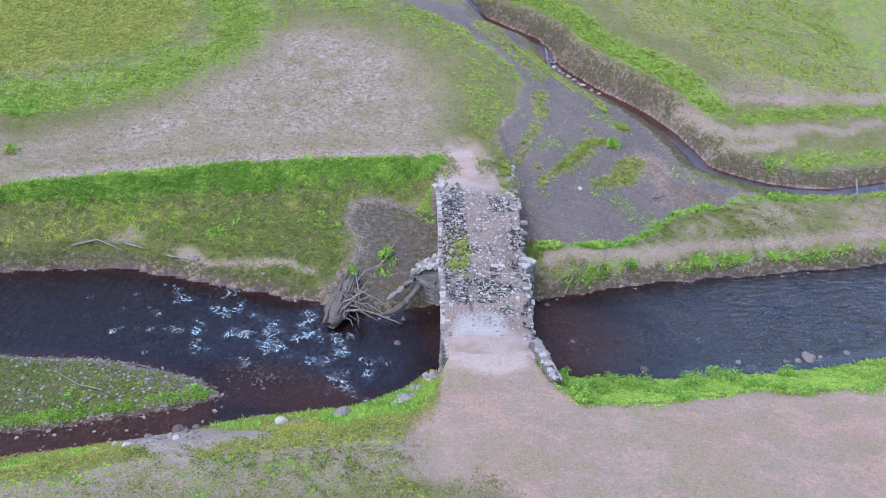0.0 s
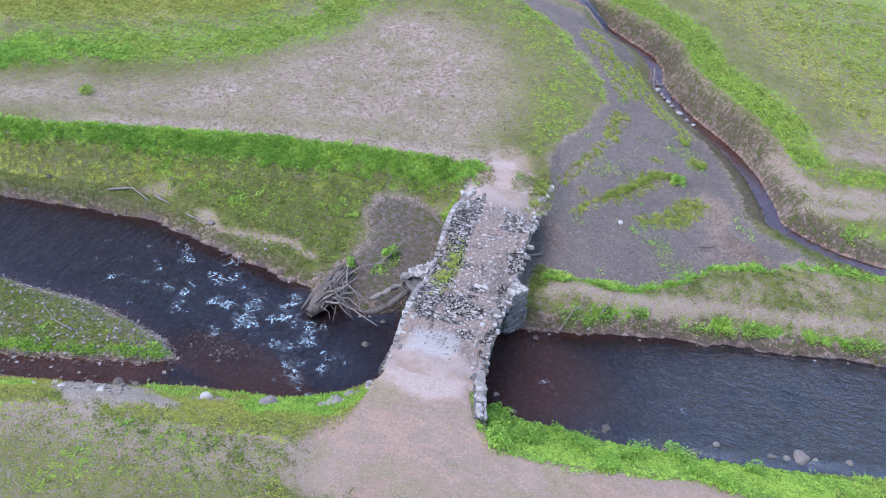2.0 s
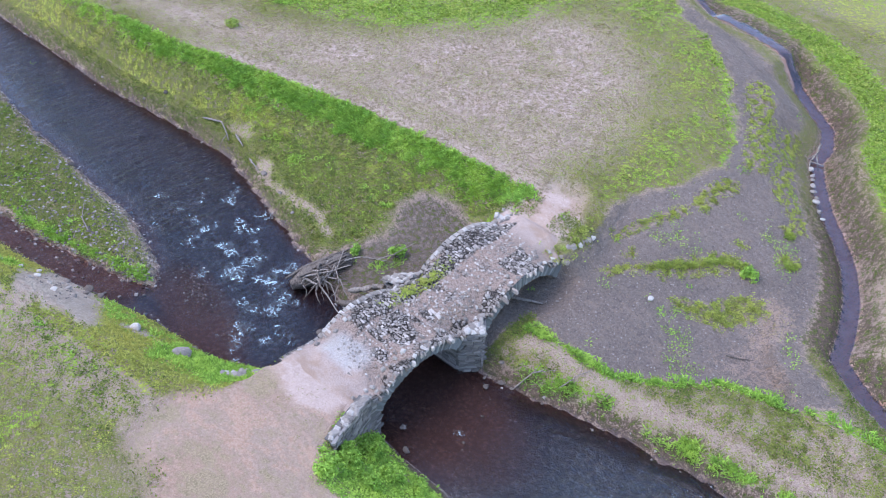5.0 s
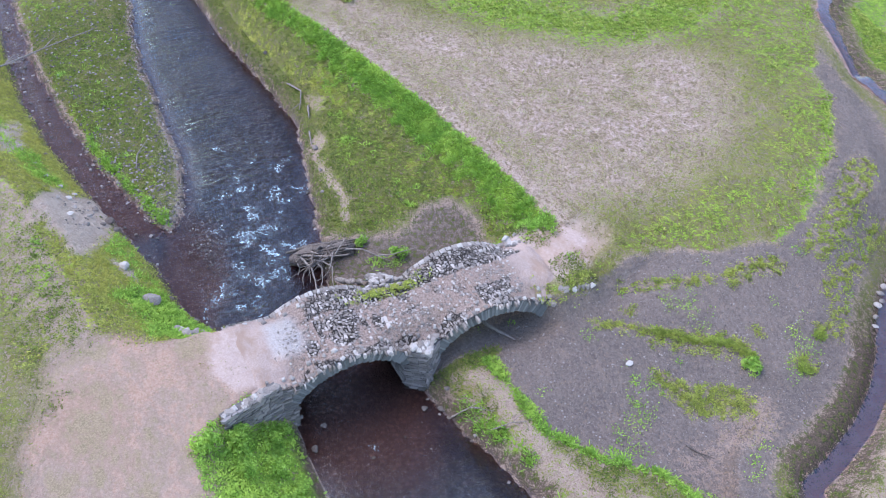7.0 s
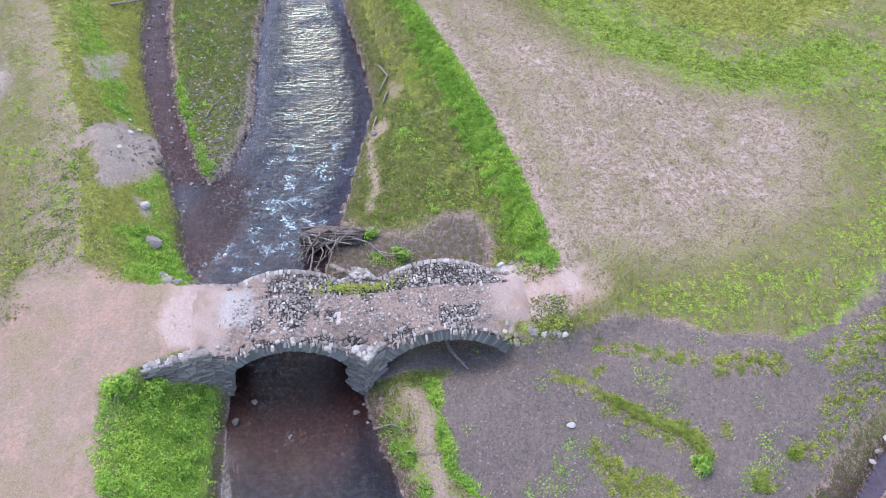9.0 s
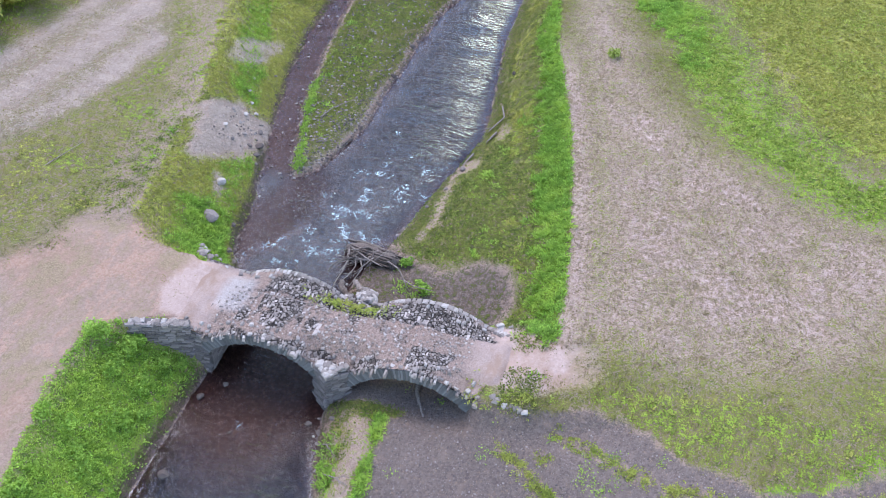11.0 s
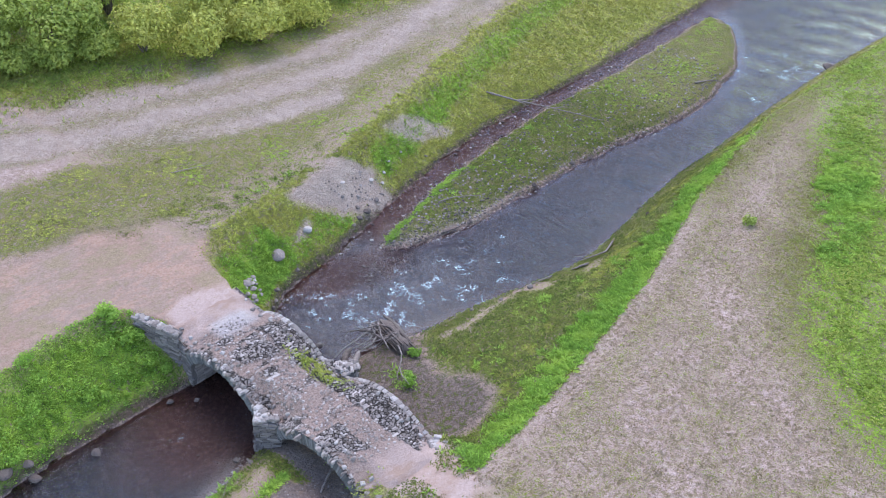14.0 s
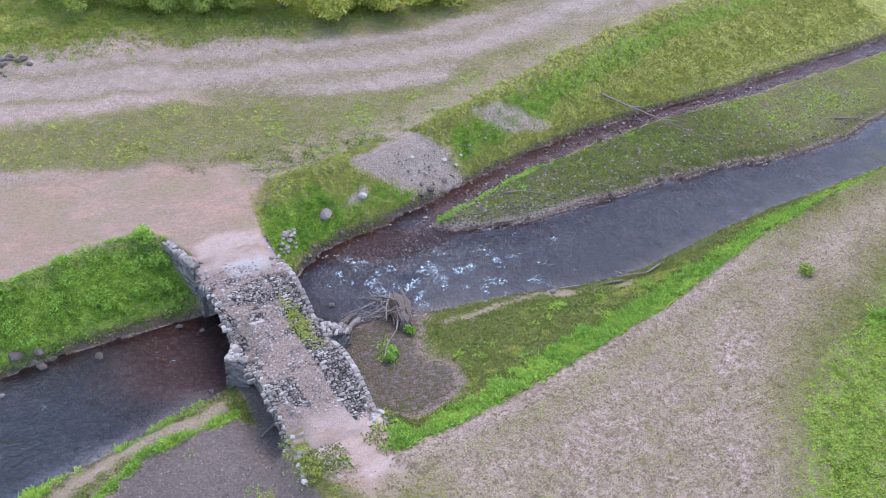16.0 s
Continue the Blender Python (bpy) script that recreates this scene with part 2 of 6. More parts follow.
EARTH = ground_material()
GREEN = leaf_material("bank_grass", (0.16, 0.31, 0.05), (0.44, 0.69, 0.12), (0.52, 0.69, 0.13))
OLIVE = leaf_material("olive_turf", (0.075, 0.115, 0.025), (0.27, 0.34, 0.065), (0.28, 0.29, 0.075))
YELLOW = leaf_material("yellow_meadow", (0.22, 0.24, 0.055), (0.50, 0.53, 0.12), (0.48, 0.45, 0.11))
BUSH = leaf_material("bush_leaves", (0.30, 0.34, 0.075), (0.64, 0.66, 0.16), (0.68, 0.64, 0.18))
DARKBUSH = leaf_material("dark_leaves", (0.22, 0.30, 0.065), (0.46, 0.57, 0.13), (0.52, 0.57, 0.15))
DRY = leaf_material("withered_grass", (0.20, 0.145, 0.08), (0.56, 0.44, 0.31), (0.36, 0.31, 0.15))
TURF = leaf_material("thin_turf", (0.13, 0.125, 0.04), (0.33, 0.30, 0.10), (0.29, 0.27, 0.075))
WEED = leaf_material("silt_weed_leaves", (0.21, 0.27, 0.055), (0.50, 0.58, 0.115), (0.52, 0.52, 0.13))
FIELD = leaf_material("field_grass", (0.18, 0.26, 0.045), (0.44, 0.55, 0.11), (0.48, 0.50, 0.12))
COBBLE = stone_material("pale_rubble_stone", (0.13, 0.105, 0.09), (0.37, 0.31, 0.27), (0.58, 0.52, 0.475), 0.45)
SLATE = stone_material("slate_stone", (0.085, 0.088, 0.088), (0.19, 0.195, 0.195), (0.31, 0.30, 0.29), 0.3)
BOULDER = stone_material("river_boulder", (0.075, 0.058, 0.05), (0.19, 0.152, 0.13), (0.31, 0.265, 0.235), 0.3)
SHINGLE = stone_material("shore_shingle", (0.07, 0.055, 0.048), (0.23, 0.19, 0.168), (0.41, 0.365, 0.335), 0.5)
RUBBLE = rubble_material()
WATER = water_material("river_water", 1.43, 2.0)
BROOK = water_material("brook_water", 1.9, 1.9)
BARK = wood_material("dead_bark", (0.07, 0.055, 0.045), (0.21, 0.17, 0.145))
PALEWOOD = wood_material("bleached_wood", (0.115, 0.092, 0.078), (0.37, 0.315, 0.275))
FACE = stone_material("abutment_stone", (0.10, 0.088, 0.082), (0.215, 0.19, 0.178), (0.33, 0.30, 0.28), 0.3)
MORTAR = stone_material("mortar_core", (0.11, 0.10, 0.095), (0.17, 0.155, 0.145), (0.24, 0.22, 0.21), 0.3)

# ---- mesh helpers ----


def mesh_of(name, verts, faces, material, smooth=False):
    me = bpy.data.meshes.new(name)
    verts, faces = np.asarray(verts, np.float32), np.asarray(faces, np.int32)
    k = faces.shape[1]
    me.vertices.add(len(verts)), me.loops.add(faces.size), me.polygons.add(len(faces))
    me.vertices.foreach_set("co", verts.ravel())
    me.loops.foreach_set("vertex_index", faces.ravel())
    me.polygons.foreach_set("loop_start", np.arange(0, faces.size, k, dtype=np.int32))
    me.polygons.foreach_set("use_smooth", np.full(len(faces), smooth))
    me.materials.append(material)
    me.update(calc_edges=True)
    return me


def part(name, data, parent, label=""):
    ob = new(name, data)
    ob.parent = parent
    return tagged(ob, label)


def finish(bm, name, material, smooth=False):
    bmesh.ops.recalc_face_normals(bm, faces=bm.faces)
    me = bpy.data.meshes.new(name)
    bm.to_mesh(me)
    bm.free()
    me.materials.append(material)
    if smooth:
        me.polygons.foreach_set("use_smooth", np.full(len(me.polygons), True))
    return me


def sm(a, b, x):
    t = np.clip((np.asarray(x, float) - a) / (b - a), 0, 1)
    return t * t * (3 - 2 * t)


waves = [(rng.uniform(0, 2 * math.pi), rng.uniform(0, 2 * math.pi), rng.uniform(0.7, 1.5)) for _ in range(10)]


def ripple(x, y, scale):
    """A smooth uneven field, about -1 to 1, with features of about that many metres."""
    out = 0.0
    for a, p, k in waves:
        f = 2 * math.pi * k / (2.2 * scale)
        out = out + np.sin(f * (x * math.cos(a) + y * math.sin(a)) + p + 1.3 * np.sin(0.43 * f * (x * math.sin(a) - y * math.cos(a)) + 2 * p))
    return out / 5.0


def line(knots):
    """A bank line: y for each x."""
    xs, ys = zip(*knots)
    return lambda x: np.interp(x, xs, ys)


def away(x, y, points):
    """Distance to a polyline, the place along it (0 to 1) and the side (positive to the right of its way)."""
    best = np.full(np.shape(x), 1e9)
    where, side = np.zeros(np.shape(x)), np.zeros(np.shape(x))
    n = len(points) - 1
    for i in range(n):
        (ax, ay), (bx, by) = points[i], points[i + 1]
        dx, dy = bx - ax, by - ay
        t = np.clip(((x - ax) * dx + (y - ay) * dy) / (dx * dx + dy * dy), 0, 1)
        d = np.hypot(x - ax - t * dx, y - ay - t * dy)
        near = d < best
        best = np.where(near, d, best)
        where = np.where(near, (i + t) / n, where)
        side = np.where(near, np.sign((x - ax) * dy - (y - ay) * dx), side)
    return best, where, side


# ---- the lie of the land: bank lines ----
north_edge = line([(-60, 37.4), (-45, 36.8), (-38, 36.8), (-34, 36.95), (-30, 37.15), (-26, 37.2), (-22, 37.6), (-20, 37.9), (-18, 38.2), (-16, 38.4), (-14, 38.3), (-12, 37.9), (-10, 37.4), (-8, 37.0), (-6, 36.65), (-4.6, 36.2), (-3.4, 35.6), (-1.6, 35.6), (0, 36.3), (2, 36.9), (5.2, 36.9), (6, 37.1), (7, 37.35), (8, 37.6), (9, 37.9), (10, 38.15), (12, 38.6), (14, 38.95), (17, 39.4), (20, 39.9), (24, 40.7), (40, 44.0)])
south_edge = line([(-60, 23.8), (-48, 24.4), (-42, 24.8), (-38, 25.05), (-34, 25.3), (-30, 25.4), (-26, 25.3), (-22, 25.4), (-18, 25.95), (-14, 26.75), (-11, 27.5), (-9, 28.0), (-6, 28.8), (-3, 29.25), (-1.8, 29.75), (-0.8, 30.4), (0.5, 31.6), (1.2, 31.8), (4.6, 31.8), (5.3, 31.6), (6.5, 31.45), (10.5, 31.4), (14.3, 31.8), (17, 32.25), (20, 32.9), (24, 33.9), (40, 37.5)])
gully_north = line([(-50, 25.6), (-42, 26.1), (-38, 26.3), (-34, 26.4), (-29.2, 26.35), (-25.3, 26.5), (-21.9, 26.8), (-18.8, 27.2), (-15.6, 27.75), (-13.5, 28.2), (-11, 28.95), (-9.2, 29.55), (-8.1, 30.0)])
island_north = line([(-50, 26.0), (-47, 28.6), (-44, 30.8), (-42, 31.95), (-38, 32.9), (-34, 33.5), (-30, 33.1), (-26, 32.4), (-22, 32.05), (-18, 32.1), (-14, 32.0), (-12.4, 31.75), (-11, 31.4), (-9.4, 30.8), (-8.1, 30.0)])
south_crest = line([(-60, 13), (-31, 18.7), (-25, 20.2), (-17.7, 22.4), (-12, 24.3), (-9.8, 24.9), (-5.6, 25.6), (-3, 25.9), (-0.6, 26.4), (0.7, 27.4), (1.0, 29.2), (1.3, 31.1), (4.5, 31.1), (4.9, 29.8), (5.6, 28.4), (6.4, 27.7), (8.2, 27.5), (11, 28.0), (13.5, 28.6), (19, 28.9), (40, 31)])
north_step = line([(-60, 38.6), (-41, 38.3), (-34, 38.4), (-30, 38.5), (-26, 38.7), (-22, 39.2), (-18, 40.0), (-14, 40.9), (-10, 41.6), (-6, 42.25), (-3, 42.8), (-0.5, 43.3), (3, 43.6)])
north_crest = line([(-60, 41), (-41, 39.4), (-34, 39.1), (-30, 39.6), (-26, 40.1), (-22, 40.85), (-18, 42.0), (-14, 43.15), (-10, 43.95), (-6, 44.65), (-3, 45.05), (-1, 45.25), (3, 45.5)])
mud_south = line([(4, 39.6), (7.2, 39.8), (10, 40.1), (11.7, 41.3), (13.5, 43.0), (16.2, 44.3), (30, 46)])
STREAM = [(-17, 79.0), (-12.0, 74.4), (-10.7, 71.3), (-8.6, 69.0), (-5.8, 67.7), (-3.6, 67.0), (-0.6, 66.7), (1.6, 66.1), (3.9, 65.0), (5.4, 64.0), (7.2, 62.8), (8.0, 61.2), (8.1, 59.9), (9.1, 58.4), (10.5, 56.6), (12.2, 54.9), (13.4, 53.5), (14.6, 51.5), (15.5, 49.2), (15.9, 47.8), (17.5, 46.75), (19.1, 46.1), (20.9, 45.8), (22.8, 45.9), (25.6, 46.7), (32, 48.6), (45, 50.5)]


def stream_level(s):
    return np.interp(s, [0, 0.15, 0.23, 0.31, 0.385, 0.46, 0.54, 0.615, 0.69, 0.81, 1.0], [3.0, 2.5, 2.25, 1.9, 1.5, 1.3, 1.1, 1.0, 0.95, 0.88, 0.6])


def water_level(x):
    return 0.010 * np.maximum(0, -x - 9)


def profile(y, knots):
    """Straight pieces between (place, height) pairs that may be arrays."""
    z = np.broadcast_to(knots[0][1], np.shape(y)).astype(float)
    for (a, za), (b, zb) in zip(knots, knots[1:]):
        t = np.clip((y - a) / np.maximum(b - a, 0.05), 0, 1)
        z = np.where(y > a, za + (zb - za) * t, z)
    return z


def water_depth(x, y):
    """Metres from the nearest water's edge: positive in the water."""
    wob = 0.12 * ripple(x, y, 2.4) + 0.09 * ripple(y, x, 0.8)
    d = np.minimum(y - south_edge(x), north_edge(x) - y)
    isle = np.minimum(np.minimum(y - gully_north(x), island_north(x) - y), np.minimum((-8.1 - x) * 0.6, (x + 48) * 0.6))
    return np.where(isle > -1.2, np.minimum(d, -isle), d) + wob


def land(x, y):
    x, y = np.asarray(x, float), np.asarray(y, float)
    wl = water_level(x)
    se, sc, ne, ns, nc = south_edge(x), south_crest(x), north_edge(x), north_step(x), north_crest(x)
    d = se - y
    w = se - sc
    steep = sm(-16, -6, x)
    south = profile(d, [(0 * w, 0.0), (0 * w + 0.35, 0.30 + 0.25 * steep), (0.55 * w, 1.25 + 0.25 * steep), (w, 2.60 + 0 * w), (w + 8, 2.75 + 0 * w), (w + 15, 3.2 + 0 * w), (w + 60, 5.5 + 0 * w), (w + 900, 45 + 0 * w)])
    south = south - 0.16 * sm(29.6, 31.1, y) * sm(0.9, 1.5, x) * sm(4.9, 4.4, x)
    lip = 0.3 + 0.42 * sm(-3.5, -7.5, x)
    west = profile(y, [(ne, 0 * x), (ne + 0.25, lip), (ne + 1.0, lip + 0.2), (ns, 1.25 + 0.65 * sm(-0.5, -6, x)), (nc, 2.8 + 0 * x), (nc + 12, 3.35 + 0 * x), (nc + 40, 4.6 + 0 * x), (nc + 900, 45 + 0 * x)])
    plateau = 2.9 + 0.025 * np.maximum(0, y - 46)
    mud = 1.5 + 0.10 * (y - 44) - 0.13 * (x - 8)
    mud = mud + 0.35 * sm(8.5, 6, x) * sm(45, 49, y)
    mud = np.clip(mud, 0.8, 1.1 + 0.3 * np.maximum(0, x - 5.0) + 0.22 * np.maximum(0, y - 41.5))
    k = 0.35
    east = -k * np.log(np.exp(-mud / k) + np.exp(-plateau / k))
    ms = mud_south(x)
    bank = profile(y, [(ne, 0 * x), (ne + 0.25, 0 * x + 0.5), (0.35 * ne + 0.65 * ms - 0.1, 0 * x + 1.2), (ms + 0.1, 0 * x + 1.2), (ms + 2.2, 0 * x + 0.5)])
    east = np.where(y < ms, bank, np.maximum(bank, east))
    sd, s, side = away(x, y, STREAM)
    sl = stream_level(s)
    far = sm(4, 9, sd)
    far_field = np.clip(1.72 + 0.10 * (y - 49.3) - 0.12 * (x - 21.8), (sl + 0.6) * (1 - far) + 1.5 * far, 3.2 + 0.02 * np.minimum(sd, 40))
    cut_east = profile(sd, [(0 * sd, sl - 0.12), (0.25 + 0 * sd, sl - 0.05), (0.65 + 0 * sd, sl + 0.35), (1.5 + 0 * sd, 0.25 * sl + 0.75 * far_field), (4.5 + 0 * sd, far_field)])
    cut_west = profile(sd, [(0 * sd, sl - 0.12), (0.25 + 0 * sd, sl - 0.05), (0.75 + 0 * sd, sl + 0.40), (3.0 + 0 * sd, np.maximum(east, sl + 0.5)), (40 + 0 * sd, east)])
    beyond = side < 0
    east = np.where(beyond & (y > ne + 2), np.where(sd < 4.5, cut_east, far_field), np.where(sd < 3.0, np.minimum(cut_west, np.maximum(east, sl + 0.5)), east))
    t = sm(1.2, 4.8, x - 0.35 * np.maximum(0, y - 46) * sm(60, 47, y))
    t = np.where(y > 60, sm(-3.0, 3.0, x - np.interp(y, [60, 66.4, 76, 90], [3.2, -2.8, -14, -30])), t)
    north = west * (1 - t) + east * t
    road = 2.66 + 0.04 * (y - 43) - 0.16 * sm(44.6, 43.1, y) - 0.85 * np.maximum(0, np.abs(x - 2.55 + 0.12 * (y - 43)) - 2.1) - 2.5 * np.maximum(0, 43.1 - y)
    north = np.where(y > 42.5, np.maximum(north, np.minimum(road, 3.2)), north)
    wd = water_depth(x, y)
    isle_h = np.minimum(0.42, 0.05 + 0.45 * np.maximum(0, -wd)) + 0.05 * ripple(x, y, 1.6)
    mid = (se + ne) / 2
    z = np.where(y < mid, south, north)
    in_bed = (y > se) & (y < ne)
    bed = np.where(wd > 0, -0.05 - 0.30 * sm(0, 1.6, wd) - 0.05 * ripple(x, y, 1.0), isle_h)
    z = np.where(in_bed, bed, np.where(wd > 0, -0.06 - 0.05 * wd, z))
    rough_land = 0.06 * ripple(x, y, 3.5) + 0.035 * ripple(y, -x, 1.1) + 0.12 * ripple(x, y, 11)
    dry = sm(0.0, 1.5, -wd) * np.where(in_bed, 0.0, 1.0)
    calm = sm(0.2, 1.2, np.maximum(np.abs(x - 2.8) - 2.2, np.abs(y - 37) - 7.5))
    z = z + rough_land * dry * (0.25 + 0.75 * calm) * sm(0.3, 1.6, sd)
    return z + wl * sm(8, 2, -wd)


def blob(x, y, cx, cy, rx, ry, turn=0.0):
    a = radians(turn)
    u, v = (x - cx) * math.cos(a) + (y - cy) * math.sin(a), -(x - cx) * math.sin(a) + (y - cy) * math.cos(a)
    return sm(1.35, 0.65, np.hypot(u / rx, v / ry))


def band(x, y, points, half, soft):
    return sm(half + soft, max(half - soft, 0.0), away(x, y, points)[0])


def within(x, y, outline):
    """Signed distance to a closed outline: positive inside."""
    ring = list(outline) + [outline[0]]
    d = away(x, y, ring)[0]
    odd = np.zeros(np.shape(x), bool)
    for (ax, ay), (bx, by) in zip(ring, ring[1:]):
        if ay != by:
            odd ^= ((ay > y) != (by > y)) & (x < ax + (y - ay) * (bx - ax) / (by - ay))
    return np.where(odd, d, -d)


MUD_WEST = [(4.6, 43.4), (4.2, 45.2), (3.8, 47.3), (4.4, 49.5), (5.0, 51.7), (6.0, 53.9), (5.3, 55.7), (3.6, 58.0), (1.8, 60.2), (-0.7, 62.7), (-4.5, 64.8), (-12, 71)]
PINK_FIELD = [(-45, 41.0), (-30, 40.2), (-22, 41.4), (-14, 43.7), (-6, 45.1), (-1, 45.6), (0.9, 45.7), (1.4, 50.6), (0.3, 55.0), (-1.2, 57.9), (-5.2, 60.4), (-8.7, 60.2), (-10.3, 58.5), (-11.5, 54.8), (-14.6, 50.4), (-18.6, 47.4), (-23.0, 46.0), (-32, 42.4), (-45, 41.6)]
MEADOW = [(-60, 50), (-36, 46.6), (-24.4, 51.1), (-22.0, 51.7), (-20.1, 52.9), (-17.1, 54.1), (-14.9, 56.6), (-14.1, 59.7), (-14.5, 62.8), (-16.5, 66), (-40, 90), (-120, 90), (-120, 60)]
MEADOW_RIM = [(-44, 40.4), (-36.7, 42.2), (-28.6, 46.4), (-22.8, 49.6), (-18.1, 51.6), (-14.6, 54.0), (-12.6, 56.6), (-11.8, 60.0), (-13, 64)]
SHELF = [(3.4, 45.3), (2.7, 47.6), (2.0, 50.4), (1.5, 53.1), (1.0, 55.9), (-1.2, 59.1), (-4.6, 62.8), (-1.5, 62.9), (1.6, 60.2), (3.5, 58.0), (5.2, 55.7), (5.9, 53.9), (4.9, 51.7), (4.3, 49.5), (3.8, 47.3), (4.3, 45.2)]
SILT_WEST = [(-4.5, 36.8), (-3.2, 38.7), (-3.1, 40.0), (-3.8, 41.2), (-3.6, 42.0), (-2.6, 42.8), (-1.1, 42.7), (0.9, 42.2), (0.9, 38.0), (-1.0, 35.8), (-3.4, 35.6)]
WEED_PATCH = [(8.8, 45.2), (9.5, 45.8), (10.3, 46.4), (10.7, 47.4), (11.7, 48.3), (12.5, 47.8), (11.9, 46.5), (11.5, 45.6), (10.3, 45.2)]
RED_DIRT = [(1.0, 32), (1.6, 29.5), (0.6, 27.2), (-0.1, 26.0), (0.2, 24.7), (1.5, 22.9), (4.0, 22.3), (8.0, 21.6), (14, 20.0), (40, 15), (60, 20), (60, 31), (22, 29.4), (14, 28.3), (10, 27.6), (7.5, 27.4), (5.2, 28.5), (4.6, 31.8)]
OLIVE_PLAIN = [(22, 16.5), (12, 19.5), (7.9, 21.6), (5.3, 22.4), (3.1, 23.5), (-0.2, 23.9), (-2.0, 23.6), (-6.8, 22.4), (-9.4, 22.8), (-14, 21.6), (-20, 19.2), (-14, 20.3), (-7.8, 20.4), (-5.1, 19.5), (-3.7, 18.3), (-0.9, 17.2), (4.4, 16.6), (11.9, 15.2), (20, 13.0)]
TRACK = [(40, 9), (20, 11.6), (10.9, 13.6), (4.0, 15.3), (0.5, 16.1), (-2.4, 16.9), (-5.3, 18.0), (-8.4, 19.2), (-11.8, 20.0), (-14.4, 19.9), (-17.5, 18.4), (-21.2, 17.8), (-30, 16.9), (-60, 12), (-60, 6), (-28.8, 12.7), (-19.4, 13.2), (-14.0, 13.5), (-9.1, 12.8), (-6.0, 11.8), (-3.4, 10.8), (0.4, 10.6), (4.0, 10.4), (6.9, 8.8), (10.1, 8.2), (25, 6), (40, 3)]
SCAR = [(-6.1, 25.8), (-9.6, 24.8), (-11.3, 25.6), (-11.7, 26.9), (-10.8, 27.5), (-8.8, 27.4), (-7.0, 26.4)]
WEEDS = (([(5.0, 46.3), (5.7, 47.9), (6.4, 49.8)], 0.22, 0.8), ([(6.1, 44.4), (6.8, 45.5), (7.5, 46.2), (8.0, 47.2), (8.6, 48.1), (9.0, 48.9), (9.7, 49.3)], 0.20, 0.9), ([(9.9, 49.3), (10.4, 49.1)], 0.32, 1.0),
         ([(6.7, 50.8), (6.6, 51.9), (6.9, 53.0)], 0.38, 0.9), ([(7.9, 46.2), (8.6, 47.2), (9.5, 48.3)], 0.32, 0.6), ([(6.1, 46.0), (6.2, 46.1)], 0.2, 0.9), ([(9.3, 50.2), (9.35, 50.3)], 0.14, 0.9),
         ([(10.4, 52.8), (10.5, 53.0)], 0.28, 0.9), ([(11.3, 50.9), (11.5, 51.1)], 0.36, 0.9), ([(9.0, 54.5), (7.6, 57.0), (6.6, 59.5)], 0.5, 0.55), ([(6.9, 55.4), (5.6, 58.0), (3.4, 61.0)], 0.7, 0.6), ([(10.6, 53.3), (9.5, 54.6)], 0.4, 0.5))


def mottle(x, y):
    """Uneven patches at three sizes, about -1 to 1."""
    return 0.28 * ripple(x, y, 2.6) + 0.22 * ripple(y, -x, 0.95) + 0.22 * ripple(x + 31, y, 0.42)


def weedy(x, y):
    """Where weeds have taken hold on the silt."""
    return np.maximum.reduce([k * band(x, y, pts, half, 0.25) for pts, half, k in WEEDS] + [0.95 * sm(-0.25, 0.3, within(x, y, WEED_PATCH))])


